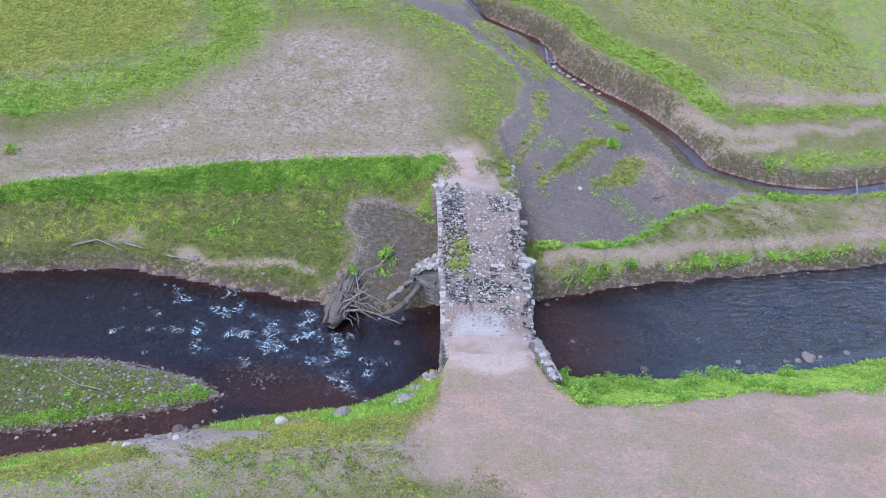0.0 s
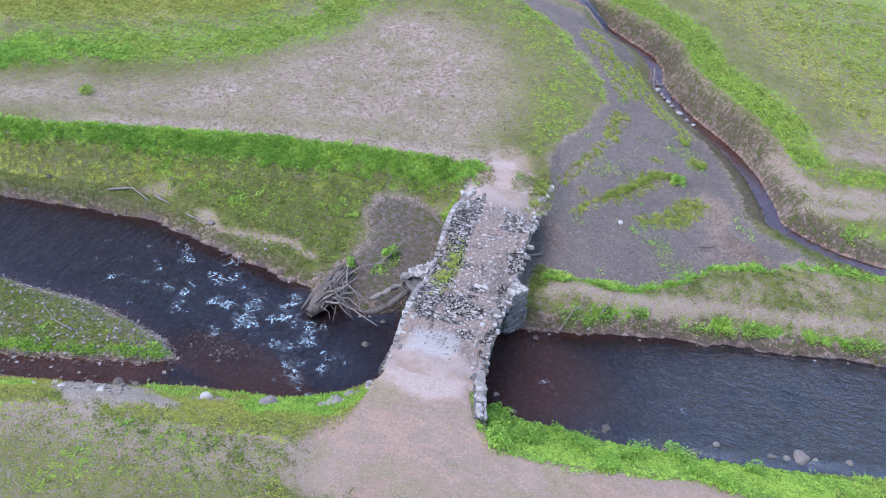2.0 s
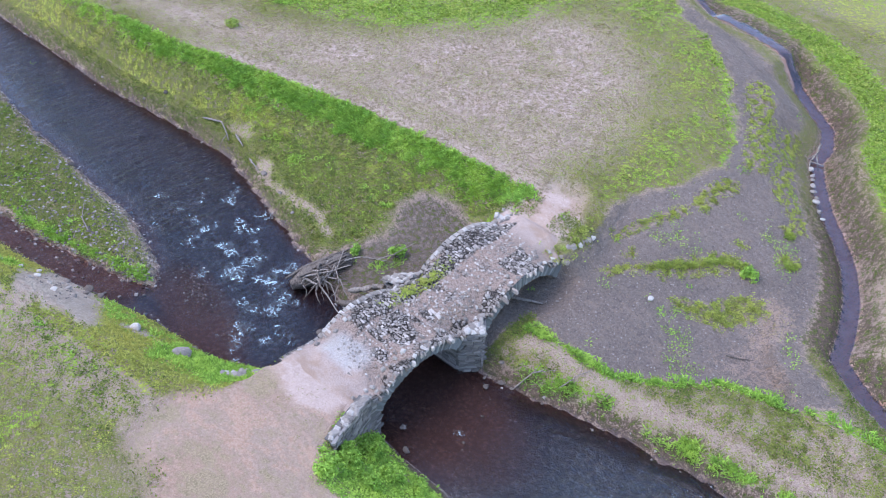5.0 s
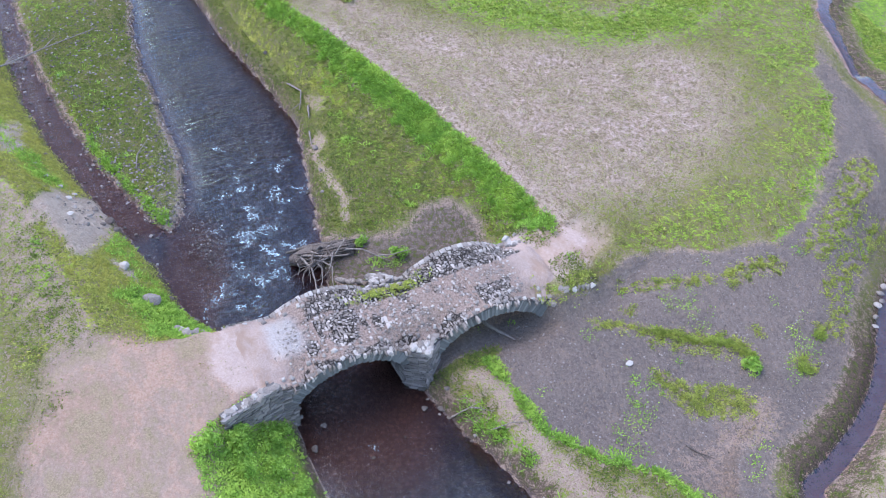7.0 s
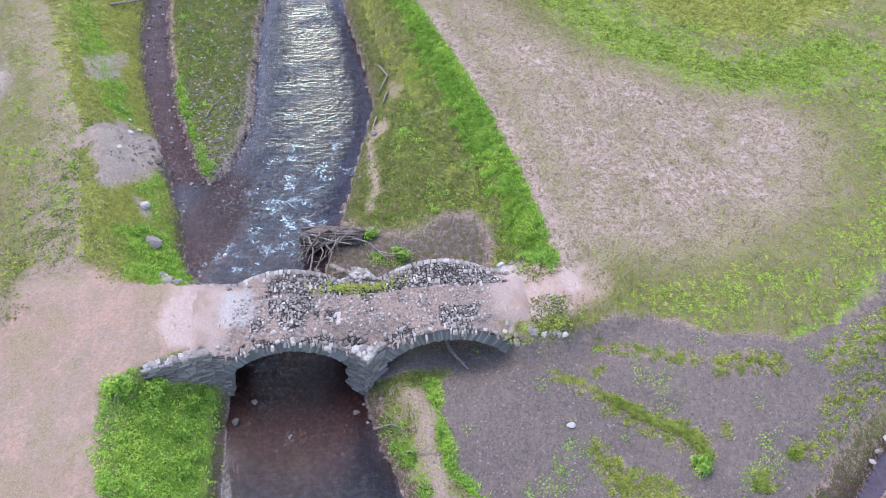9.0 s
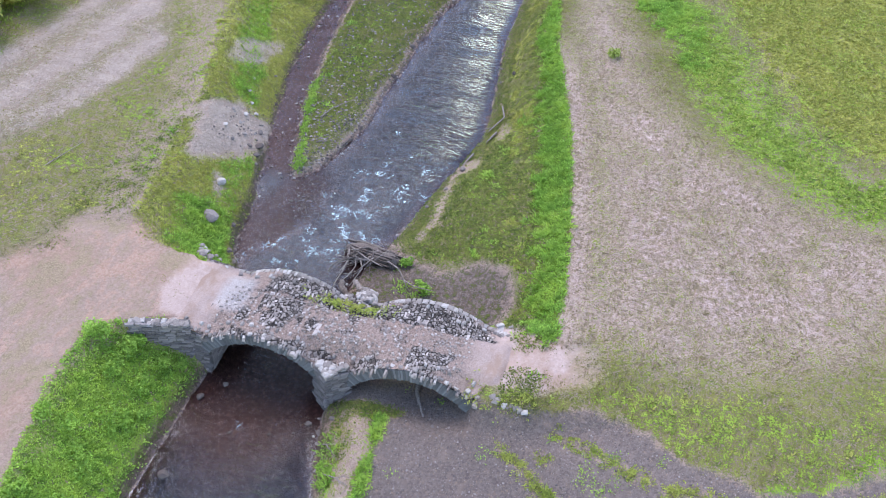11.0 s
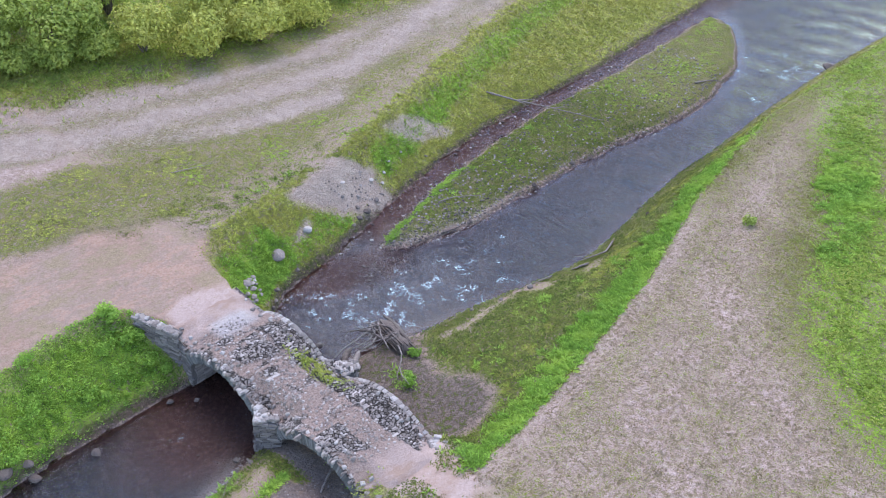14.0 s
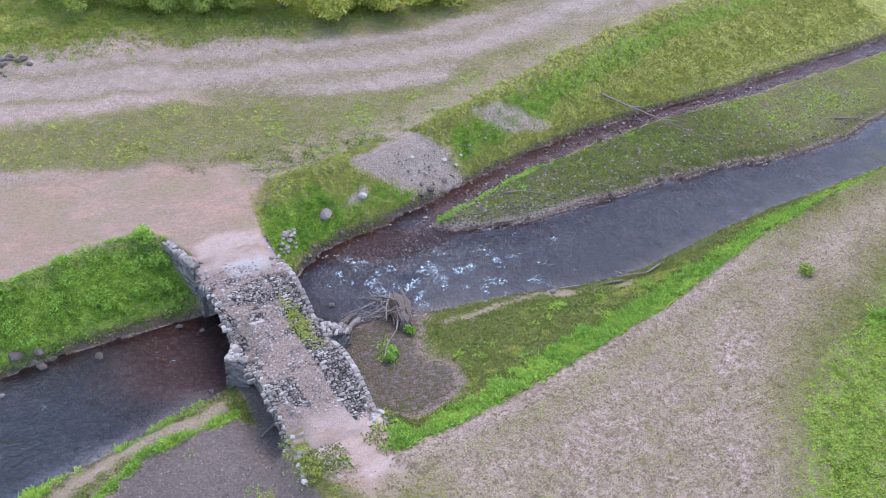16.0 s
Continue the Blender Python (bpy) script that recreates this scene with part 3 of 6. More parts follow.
def cover(x, y):
    """What grows or lies on the land: one field between 0 and 1 for each kind."""
    x0, y0 = x, y
    wd = water_depth(x, y)
    se, sc, ne, ns, nc = south_edge(x), south_crest(x), north_edge(x), north_step(x), north_crest(x)
    sd, s, side = away(x, y, STREAM)
    mot = mottle(x, y)
    big = np.clip(0.5 + 0.6 * mot, 0, 1)
    x, y = x0 + 0.3 * ripple(x0, y0, 1.9) + 0.16 * ripple(y0, x0, 0.7), y0 + 0.3 * ripple(x0 + 50, y0, 1.9) + 0.16 * ripple(y0, x0 + 50, 0.7)
    bd, _, bside = away(x, y, MUD_WEST)
    north, south = (y0 > ne) & (y0 > 33), (y0 < se) & (y0 < 34)
    edge = (~north) & (~south) & (wd < 0.1)
    isle = edge & (x0 < -7.4) & (y0 < island_north(x0) + 0.9) & (y0 > gully_north(x0) - 0.9)
    edge = edge & ~isle
    east = north & (bside > 0) & (y < 90) & (x > -14)
    beyond = north & (side < 0) & (x0 > -16)
    west = north & ~east & ~beyond
    flat = east & ~beyond
    z0 = np.zeros_like(x)
    c = {k: z0.copy() for k in ("olive", "yellow", "green", "mud", "brown", "red", "gravel", "bed", "clay", "pale", "tufted")}

    def put(kind, where, value):
        c[kind] = np.where(where, np.maximum(c[kind], value), c[kind])

    def clear(where, amount, kinds=("olive", "green", "yellow")):
        for k in kinds:
            c[k] = np.where(where, c[k] * (1 - amount), c[k])

    # lower terrace, bright bank and bare field to the north-west
    rim = 0.16 * ripple(x0, y0, 0.7)
    terrace = west & (y0 < nc)
    put("olive", terrace, 0.86 + 0.2 * mot)
    put("green", terrace, (0.24 + 0.5 * mot) * sm(1.0, 2.2, y0 - ne))
    clear(terrace, 0.62 * np.clip(blob(x, y, -11.2, 38.6, 1.1, 0.45, -12) + band(x, y, [(-11.4, 38.3), (-8.0, 38.1), (-5.2, 37.9)], 0.22, 0.3) + 0.7 * blob(x, y, -14.5, 39.6, 0.9, 0.35), 0, 1))
    put("brown", terrace, 0.5 * sm(0.75, 0.3, y0 - ne) + 0.45 * sm(0.5, 0.9, mot) * sm(2.5, 0.5, y0 - ne))
    put("green", west & (x < 0.9), sm(0.0, 1.3, y0 - ns + 2.0 * rim + 0.5 * mot) * sm(0.3, -0.2, y0 - nc + rim) * (0.92 + 0.25 * mot))
    put("yellow", west & (x < 0.9), 0.6 * sm(-0.4, 0.4, mot) * sm(0.4, -0.1, np.abs(y0 - ns + 0.2) - 0.5))
    silt = sm(-0.8, 0.5, within(x, y, SILT_WEST)) * north
    clear(north, 0.95 * silt)
    put("mud", north, silt)
    put("brown", north, 0.52 * silt)
    put("green", north, 0.85 * np.maximum.reduce([blob(x, y, -2.0, 37.9, 0.8, 0.5), blob(x, y, -1.6, 38.8, 0.7, 0.5), blob(x, y, -3.4, 37.4, 0.5, 0.4), blob(x, y, 0.2, 42.2, 0.5, 1.0)]))
    field = west & (y0 > nc)
    pf = within(x, y, PINK_FIELD)
    put("olive", field, np.clip(0.20 + 0.45 * mot, 0, 1) + 0.58 * sm(2.4, -1.6, pf + 1.6 * mot))
    clear(field, 0.75 * sm(1.6, 0.5, y0 - nc + 0.4 * mot) * sm(2.6, 1.4, x + 0.3 * (y0 - 43)) * sm(-24, -18, x))
    put("yellow", field, sm(-0.2, 2.6, within(x, y, MEADOW) + 1.2 * mot) * 0.9)
    put("green", field, (0.70 + 0.3 * mot) * band(x, y, MEADOW_RIM, 1.6, 1.6) + (0.22 + 0.5 * mot) * sm(0.5, -2.5, pf))
    put("green", field, 0.7 * sm(60.5, 63.5, y + mot) * big * sm(-14, -10, x))
    shelf = sm(-0.9, 0.7, within(x, y, SHELF) + 0.5 * mot)
    put("olive", west, (0.64 + 0.3 * mot) * shelf)
    put("yellow", west, (0.20 + 0.5 * mot) * shelf)
    put("green", west | flat, 0.8 * band(x, y, [(6.0, 54.2), (5.2, 55.9), (3.6, 58.0), (1.8, 60.2), (-0.7, 62.7), (-4, 64.6)], 0.4, 0.5) * (0.75 + 0.5 * mot))
    put("brown", north & (y0 < ne + 0.9), np.where(x0 > 4, 0.72, 0.55) * sm(0.85, 0.4, y0 - ne + 0.3 * ripple(x0, y0, 0.8)) * np.where(x0 > 4, 1.0, sm(0.8, 0.3, y0 - ne)))
    put("tufted", field, 1.0)
    # silted flat between bridge and brook
    ms = mud_south(x)
    put("mud", flat, sm(-0.15, 0.4, y - ms) * sm(-0.1, 0.5, bd) * (1 - 0.8 * sm(2.2, 1.0, sd + 0.5 * mot)))
    put("olive", flat, 0.55 * sm(1.0, 0.2, bd + 0.5 * mot) * sm(44.5, 46, y))
    ridge = flat & (y < ms + 0.2)
    put("olive", ridge, (0.62 + 0.3 * mot) * sm(0.15, 0.5, y0 - ne))
    put("green", ridge, np.maximum(0.85 * sm(0.5, 0.1, np.abs(y0 - ms + 0.1)) * (0.7 + 0.5 * big), 0.95 * sm(0.6, 0.2, np.abs(y0 - ne - 0.5)) * sm(-0.35, 0.15, mot) * sm(6.0, 7.5, x0)))
    trail = ridge * band(x0, y0, [(6.2, 38.7), (7.0, 39.2), (8.9, 39.2), (10.7, 39.4), (13.2, 40.3), (16, 40.8), (20, 41.5), (30, 43.4)], 0.3, 0.35)
    clear(ridge, 0.6 * trail, ("green", "olive", "brown"))
    clear(ridge, 0.3 * sm(12, 16, x) * sm(0.2, -0.4, mot))
    vault = north & (np.abs(x0 - 2.8) < 2.3) & (y0 < 43.2)
    clear(vault, 0.9)
    put("mud", vault, 0.95)
    g = weedy(x0, y0) * flat
    put("olive", flat, 0.75 * g)
    c["mud"] = np.minimum(c["mud"], 1 - 0.6 * g) * (1 - 0.55 * blob(x, y, 12.8, 47.2, 1.0, 1.6, 20) - 0.4 * blob(x, y, 13.6, 44.6, 1.8, 1.0))
    put("green", flat, 0.85 * (blob(x, y, 4.6, 38.9, 1.0, 0.8) + blob(x, y, 5.6, 39.5, 0.7, 0.4)) * sm(-0.3, 0.3, mot))
    put("olive", flat, 0.75 * sm(2.3, 1.2, sd + 0.4 * mot) * sm(0.3, 0.8, sd))
    put("olive", flat & (y > 54), (0.52 + 0.35 * mot) * sm(54, 59, y))
    put("brown", north & (sd < 3) & (x0 > -20), np.where(side < 0, 0.95 * sm(2.0, 1.0, sd + 0.5 * mot) * (0.85 + 0.5 * mot), (0.95 + 0.3 * mot) * sm(1.9, 1.2, sd + 0.4 * mot) * sm(58, 53, y) * sm(46, 48, y) + 0.4 * sm(0.8, 0.45, sd)))
    put("clay", north & (x0 > -20), sm(0.42, 0.3, sd))
    # field beyond the brook
    put("olive", beyond, (0.72 + 0.25 * mot) * sm(0.5, 1.0, sd))
    put("yellow", beyond, (0.46 + 0.35 * mot) * sm(4, 8, sd))
    put("green", beyond, 0.95 * sm(1.5, 2.0, sd + 0.3 * mot) * sm(4.4, 3.2, sd + 0.3 * mot) * sm(50.5, 52.5, y))
    put("green", beyond, 0.75 * sm(-0.1, 0.5, mot) * sm(0.5, 0.9, sd) * sm(1.8, 1.2, sd))
    put("green", beyond, 0.85 * band(x, y, [(19.3, 51.4), (22.0, 52.5), (25.1, 53.7), (30, 55)], 0.55, 0.4))
    put("green", beyond, 0.8 * band(x, y, [(19.6, 47.4), (22.5, 48.3), (26.6, 49.5), (40, 52)], 0.8, 0.7) * (0.75 + 0.5 * mot))
    put("green", beyond, (0.40 + 0.42 * mot) * sm(6, 12, sd))
    pinks = 0.9 * band(x, y, [(18.3, 53.1), (20.4, 53.5), (23.2, 54.3), (26.3, 55.3), (32, 57)], 0.4, 0.55) + band(x, y, [(15.6, 52.3), (16.5, 50.7), (17.6, 49.7), (19.7, 50.3), (23.3, 51.2), (27.8, 53.0)], 0.35, 0.4) + 0.9 * band(x, y, [(17.3, 48.8), (18.4, 48.7), (19.8, 49.3), (21.2, 49.8)], 0.4, 0.4) + 0.5 * blob(x, y, 21, 55.0, 4.5, 1.2, 15)
    clear(beyond, 0.85 * np.clip(pinks * (0.85 + 0.3 * mot), 0, 1), ("green", "olive", "yellow", "brown"))
    # the two ends of the roadway
    put("red", north, 0.75 * sm(1.5, 0.3, np.abs(x - 2.5 + 0.16 * (y - 43)) + 0.3 * mot) * sm(48.5, 45.5, y))
    ends = north & (np.abs(y0 - 44.4) < 1.9) & (x0 > 3.2) & (x0 < 5.4)
    put("olive", ends, 0.8 * sm(0.2, 0.8, x0 - 3.2))
    put("green", ends, 0.6 * sm(-0.1, 0.5, mot))
    clear(north, 0.6 * sm(0.4, 0.7, c["red"]))
    put("pale", north, 1.1 * blob(x, y, 2.4, 44.1, 1.8, 1.9) + 0.5 * blob(x, y, 1.7, 46.4, 1.2, 1.4))
    # south bank, its scar, the trodden ground and the track
    up = (se - y) / np.maximum(se - sc, 0.5)
    on_bank = south & (y > sc - 0.2)
    sw = south & (x < 2.0)
    put("green", on_bank & (x0 > 3), 0.8 + 0.3 * mot)
    put("green", south & (x0 > 5.0), sm(0.35, 0.0, sc - y0 + 0.12 * ripple(x0, y0, 0.8)))
    put("olive", sw & on_bank, 0.8)
    put("yellow", sw & on_bank, 0.45 + 0.3 * mot)
    put("yellow", sw & on_bank, 0.85 * sm(0.05, 0.2, up) * sm(1.1, 0.8, up + 0.3 * mot) * (0.9 + 0.3 * mot))
    put("green", sw & on_bank, (0.58 + 0.35 * mot) * sm(0.08, 0.2, up) * sm(0.8, 0.4, up + 0.3 * mot) * sm(-14, -8, x) + 0.8 * blob(x, y, -1.2, 28.3, 2.6, 1.4, 15) * (0.8 + 0.4 * mot))
    brink = sm(1.2, 0.3, np.abs(y0 - sc + 0.2 + 0.4 * mot) / 0.9)
    put("olive", sw, 0.75 * brink * sm(2.0, 0.5, x))
    put("yellow", sw, (0.5 + 0.3 * mot) * brink * sm(2.0, 0.5, x))
    put("olive", south & (x < 3) & ~on_bank, (0.46 + 0.3 * mot + 0.2 * sm(1.0, 4, sc - y)) * sm(3.0, -1.5, x))
    put("green", sw & ~on_bank, (0.14 + 0.6 * mot) * sm(0.5, -3, x) * sm(19, 21, y))
    put("yellow", sw & (x < -9), 0.28 * sm(2.5, 0.8, np.abs(y - sc)) * (0.7 + 0.4 * mot))
    put("green", sw & (x < -12), 0.72 * sm(1.2, 0.3, np.abs(y - sc - 1.3)))
    put("red", south, 0.95 * sm(-1.4, 1.2, within(x, y, RED_DIRT) + 0.4 * mot))
    put("pale", south, blob(x, y, 2.9, 30.2, 1.7, 1.3))
    put("olive", south & (x > 13), 0.7 * band(x, y, [(14, 28.5), (17, 29.2), (22, 30.4), (40, 33)], 0.35, 0.4))
    plain = sm(-0.9, 0.8, within(x, y, OLIVE_PLAIN) + 0.6 * mot)
    put("olive", south, (0.75 + 0.2 * mot) * plain)
    put("yellow", south, (0.14 + 0.5 * mot) * plain)
    rut = np.sin(2.1 * away(x, y, [(40, 0), (18, 4.5), (8, 8.5), (0, 10.6), (-10, 12.4), (-18, 13.0), (-26, 11.2), (-60, 4)])[0] + 0.5 * ripple(x, y, 6.0))
    put("gravel", south, sm(-0.9, 0.9, within(x, y, TRACK) + 0.5 * mot) * (0.68 + 0.2 * mot + 0.26 * rut))
    put("olive", south, 0.6 * sm(-0.5, 0.5, within(x, y, TRACK)) * sm(0.3, -0.5, rut + 0.5 * mot))
    scar = sm(-0.8, 0.5, within(x, y, SCAR) + 0.7 * mot)
    clear(south, 0.9 * scar, ("green", "olive", "yellow", "brown"))
    put("gravel", south, 1.05 * scar)
    put("gravel", south, 0.8 * (blob(x, y, -5.3, 27.3, 0.8, 0.35, 20) + blob(x, y, -17, 24.2, 2.5, 0.7, -8)))
    put("yellow", south, 0.75 * sm(9.6, 7.0, y + 0.12 * x + 2.0 * mot))
    put("green", south, 0.8 * sm(9.5, 6.5, y + 0.12 * x) * sm(-0.2, 0.4, mot))
    put("brown", south, np.maximum(0.8 * sm(0.4, 0.15, se - y0), 0.3 * sm(0.9, 0.3, se - y0) * (x > 5)))
    # island
    shore = sm(2.2, 0.2, island_north(x0) - y0)
    put("olive", isle, (0.88 + 0.3 * mot) * sm(0.1, 0.5, -wd))
    c["green"] = np.where(isle, 0.9 * sm(0.95, 0.35, y0 - gully_north(x0)) * sm(0.05, 0.25, -wd) * sm(-19, -15, x) + np.clip(0.22 + 0.5 * mot, 0, 0.6) * sm(0.1, 0.5, -wd) * (1 - 0.7 * shore), c["green"])
    put("brown", isle, np.maximum(0.8 * sm(0.4, 0.1, -wd), np.clip(0.16 - 0.5 * mot, 0, 0.6)))
    put("gravel", isle, np.clip(0.50 * shore * sm(-24, -12, x) * (0.75 + 0.5 * mot), 0, 0.5))
    put("brown", edge, 1.0)
    put("bed", True, sm(-0.12, 0.12, wd))
    put("clay", True, 0.12 * sm(0.6, -0.2, y0 - gully_north(x0)) * sm(-9, -13, x) * sm(-0.1, 0.1, wd) * (y0 < ne - 3))
    return {k: np.clip(v, 0, 1.15) for k, v in c.items()}


def spread(lo, hi, step, reach, rings):
    core = np.arange(lo, hi + step / 2, step)
    out = step * np.cumsum(np.geomspace(1.0, 1.0 * (reach / step) ** 1.0, rings))
    out = out * (reach / out[-1])
    return np.concatenate([lo - out[::-1], core, hi + out])


def sheet(xs, ys, level):
    gx, gy = np.meshgrid(xs, ys)
    x, y = gx.ravel(), gy.ravel()
    z = level(x, y)
    nx, ny = len(xs), len(ys)
    i = np.arange(nx * ny).reshape(ny, nx)
    faces = np.stack([i[:-1, :-1], i[:-1, 1:], i[1:, 1:], i[1:, :-1]], -1).reshape(-1, 4)
    return x, y, z, faces


def build_ground():
    x, y, z, faces = sheet(spread(-50, 29, 0.21, 1200, 26), spread(5, 72, 0.21, 1200, 26), land)
    me = mesh_of("ground", np.stack([x, y, z], 1), faces, EARTH, True)
    for k, v in cover(x, y).items():
        me.attributes.new(k, "FLOAT", "POINT").data.foreach_set("value", v.astype(np.float32))
    return tagged(new("ground", me), "river valley floor of bare pink soil, turf and silt", "ground", kind="structure")


def build_river():
    xs, ys = np.concatenate([[-300, -150, -90], np.arange(-60, 34, 0.3), [60, 150, 300]]), np.arange(22, 47, 0.3)

    def level(x, y):
        riffle = np.exp(-((x + 6) / 4.5) ** 2)
        return water_level(x) + 0.03 * riffle * ripple(x, y, 0.9) + 0.008 * ripple(x, y, 1.5)

    x, y, z, faces = sheet(xs, ys, level)
    keep = (water_depth(x, y) > -0.7)[faces].any(1)
    me = mesh_of("water", np.stack([x, y, z], 1), faces[keep], WATER, True)
    wd = water_depth(x, y)
    foam = np.zeros_like(x)
    for cx, cy, r, k in ((-10.7, 34.3, 1.0, 0.8), (-8.4, 34.0, 1.0, 0.9), (-6.6, 33.3, 1.1, 1.0), (-5.1, 34.9, 0.9, 1.0), (-3.4, 30.9, 1.1, 1.0), (-2.4, 31.7, 0.8, 0.8), (-4.1, 33.4, 1.0, 1.0), (-7.2, 34.4, 1.0, 0.9), (-13.5, 37.0, 0.7, 0.8), (-9.2, 36.8, 0.8, 0.9), (-9.8, 33.0, 0.9, 0.8), (-5.6, 33.7, 0.9, 1.0), (-7.7, 35.2, 0.8, 0.8), (-7.9, 32.1, 0.7, 0.7), (-12.5, 35.5, 2.2, 0.5), (-9.0, 35.4, 0.9, 0.9), (-11.2, 36.2, 0.8, 0.8), (-6.2, 34.6, 0.8, 1.0), (-3.2, 33.0, 0.8, 1.0), (-4.9, 31.4, 0.7, 0.8), (-4.5, 32.2, 0.8, 0.9), (-1.6, 32.5, 1.0, 0.5), (-45, 35.5, 4.0, 0.75), (-38.5, 35.2, 0.9, 1.0), (12.9, 34.2, 0.35, 1.1), (10.3, 34.1, 0.3, 0.9), (7.0, 34.1, 0.3, 0.8)):
        foam = np.maximum(foam, k * np.exp(-((x - cx) ** 2 + (y - cy) ** 2) / (r * r)))
    rough = np.maximum(0.45 + 0.55 * sm(-8, -13, x), 1.0 * sm(5.0, 9.0, x)) * sm(0.0, 1.2, wd) * np.where(y < gully_north(np.clip(x, -50, -8)) + 0.4, 0.7, 1)
    gully = sm(0.9, 0.2, y - gully_north(np.clip(x, -50, -8))) * sm(-7.0, -9.5, x)
    shallow = np.clip(np.maximum.reduce([0.7 * sm(1.3, 0.1, wd), 0.95 * gully, 0.95 * blob(x, y, 5.5, 34.0, 5.5, 3.0), 0.85 * blob(x, y, -5.5, 30.5, 4.0, 1.6, -15), 0.35 + 0 * x]), 0, 1)
    for k, v in (("foam", foam), ("rough", rough), ("lower", sm(6.5, 17.0, x + 0.8 * ripple(x, y, 3.0))), ("shallow", shallow), ("side", np.maximum.reduce([gully, 0.9 * blob(x, y, 4.0, 34.0, 4.5, 3.0), 0.8 * blob(x, y, -5.5, 30.3, 4.0, 1.4, -15)]))):
        me.attributes.new(k, "FLOAT", "POINT").data.foreach_set("value", v.astype(np.float32))
    return tagged(new("water", me), "dark shallow river with ripples and small white riffles", "river", kind="structure")


def build_brook():
    pts = [Vector((a, b, 0)) for a, b in STREAM]
    verts, faces, n = [], [], 0
    for i in range(len(pts) - 1):
        for j in range(8):
            t = (i + j / 8) / (len(pts) - 1)
            p = pts[i].lerp(pts[i + 1], j / 8)
            a, b = pts[max(i - 1, 0)] if j < 4 else pts[i], pts[i + 1] if j < 4 else pts[min(i + 2, len(pts) - 1)]
            d = (b - a).normalized()
            w = 0.36 + 0.07 * math.sin(3.1 * i + 1.7 * j) + 0.12 * float(sm(12, 15, p.x))
            z = max(float(stream_level(t)) + 0.07, float(land(p.x, p.y)) + 0.06)
            for s in (-1, 1):
                verts.append((p.x - d.y * w * s, p.y + d.x * w * s, z))
            if n:
                faces.append((2 * n, 2 * n + 1, 2 * n - 1, 2 * n - 2))
            n += 1
    me = mesh_of("brook", verts, faces, BROOK, True)
    me.attributes.new("shallow", "FLOAT", "POINT").data.foreach_set("value", np.full(len(verts), 1.0, np.float32))
    return tagged(new("brook_water", me), "narrow shallow brook winding through silt", "brook", kind="structure")


build_ground()
build_river()
build_brook()

# ---- the bridge ----
RING = ((-2.95, 2.30, 1.12, 2.42, 0.50), (3.30, 2.60, 1.40, 2.50, 0.55))  # centre, half span, rise, crown, ring depth
HALF = 1.985
RADII = [(c * c + s * s) / (2 * s) for _, c, s, _, _ in RING]


def arch_under(u):
    """Underside of the arches, or None where there is solid masonry."""
    for (m, c, s, top, _), r in zip(RING, RADII):
        if abs(u - m) < c:
            return top - r + math.sqrt(r * r - (u - m) ** 2)
    return None


def edge_top(u):
    z = float(np.interp(u, [-9, -6.4, -5.4, -0.8, 0.8, 5.9, 7, 9], [2.5, 2.52, 2.3, 2.2, 2.2, 2.3, 2.42, 2.55]))
    for (m, c, s, top, ring), r in zip(RING, RADII):
        q = r + ring
        if abs(u - m) < q * 0.93:
            z = max(z, top - r + math.sqrt(q * q - (u - m) ** 2))
    return z


def deck_top(u, v):
    crown = float(np.interp(u, [-9, -6, -3, 0, 3.3, 6, 9], [2.55, 2.58, 2.84, 2.72, 3.0, 2.64, 2.8]))
    w = float(sm(0.7, 1.85, abs(v)))
    crown -= 0.14 * float(sm(6.4, 6.95, abs(u)))
    worn = 0.035 * float(ripple(u * 1.0, v * 1.0, 0.55)) - 0.09 * math.exp(-((v + 0.62) / 0.08) ** 2) * (1 if -4.4 < u < 4.6 else 0) - 0.07 * math.exp(-((u - 2.75) / 0.08) ** 2) * (1 if -0.7 < v < 1.3 else 0)
    return crown * (1 - w) + edge_top(u) * w + worn


def bare_earth(u, v):
    """1 where earth covers the deck's stones."""
    ends = max(float(sm(-3.7, -4.7, u + 0.35 * v)), float(sm(4.2, 5.2, u + 0.5 * abs(v - 0.6) - 2.2 * float(sm(-0.5, -0.9, v)))))
    rip = float(ripple(u, v, 0.75))
    west = float(sm(-0.5, -0.8, v))
    base = (0.12 + 0.35 * rip) * west + (0.72 + 0.5 * rip) * (1 - west)
    if -3.7 < u < -1.7 and -0.6 < v < 1.1 or 3.0 < u < 4.6 and 0.6 < v < 1.8:
        base -= 0.55
    base -= 0.35 * float(sm(1.35, 1.6, v))
    return min(1.0, max(ends * float(sm(2.15, 1.6, abs(v))), base, 0.0))


def cobble_mesh(name, seed, material, flat=0.55):
    r = random.Random(seed)
    rings = []
    for z, k in ((-0.5, 1.0), (0.22, 0.98), (0.5, flat)):
        rings.append([((sx * 0.5 + r.uniform(-0.11, 0.11)) * k, (sy * 0.5 + r.uniform(-0.11, 0.11)) * k, z + r.uniform(-0.09, 0.09)) for sx, sy in ((-1, -1), (1, -1), (1, 1), (-1, 1))])
    verts = [p for ring in rings for p in ring]
    faces = [(4 * k + i, 4 * k + (i + 1) % 4, 4 * k + 4 + (i + 1) % 4, 4 * k + 4 + i) for k in (0, 1) for i in range(4)] + [(8, 9, 10, 11)]
    return mesh_of(name, verts, faces, material)


def shapes_of(meshes):
    out = []
    for me in meshes:
        v = np.zeros(len(me.vertices) * 3, np.float32)
        me.vertices.foreach_get("co", v)
        out.append((v.reshape(-1, 3), np.array([list(p.vertices) for p in me.polygons])))
    return out


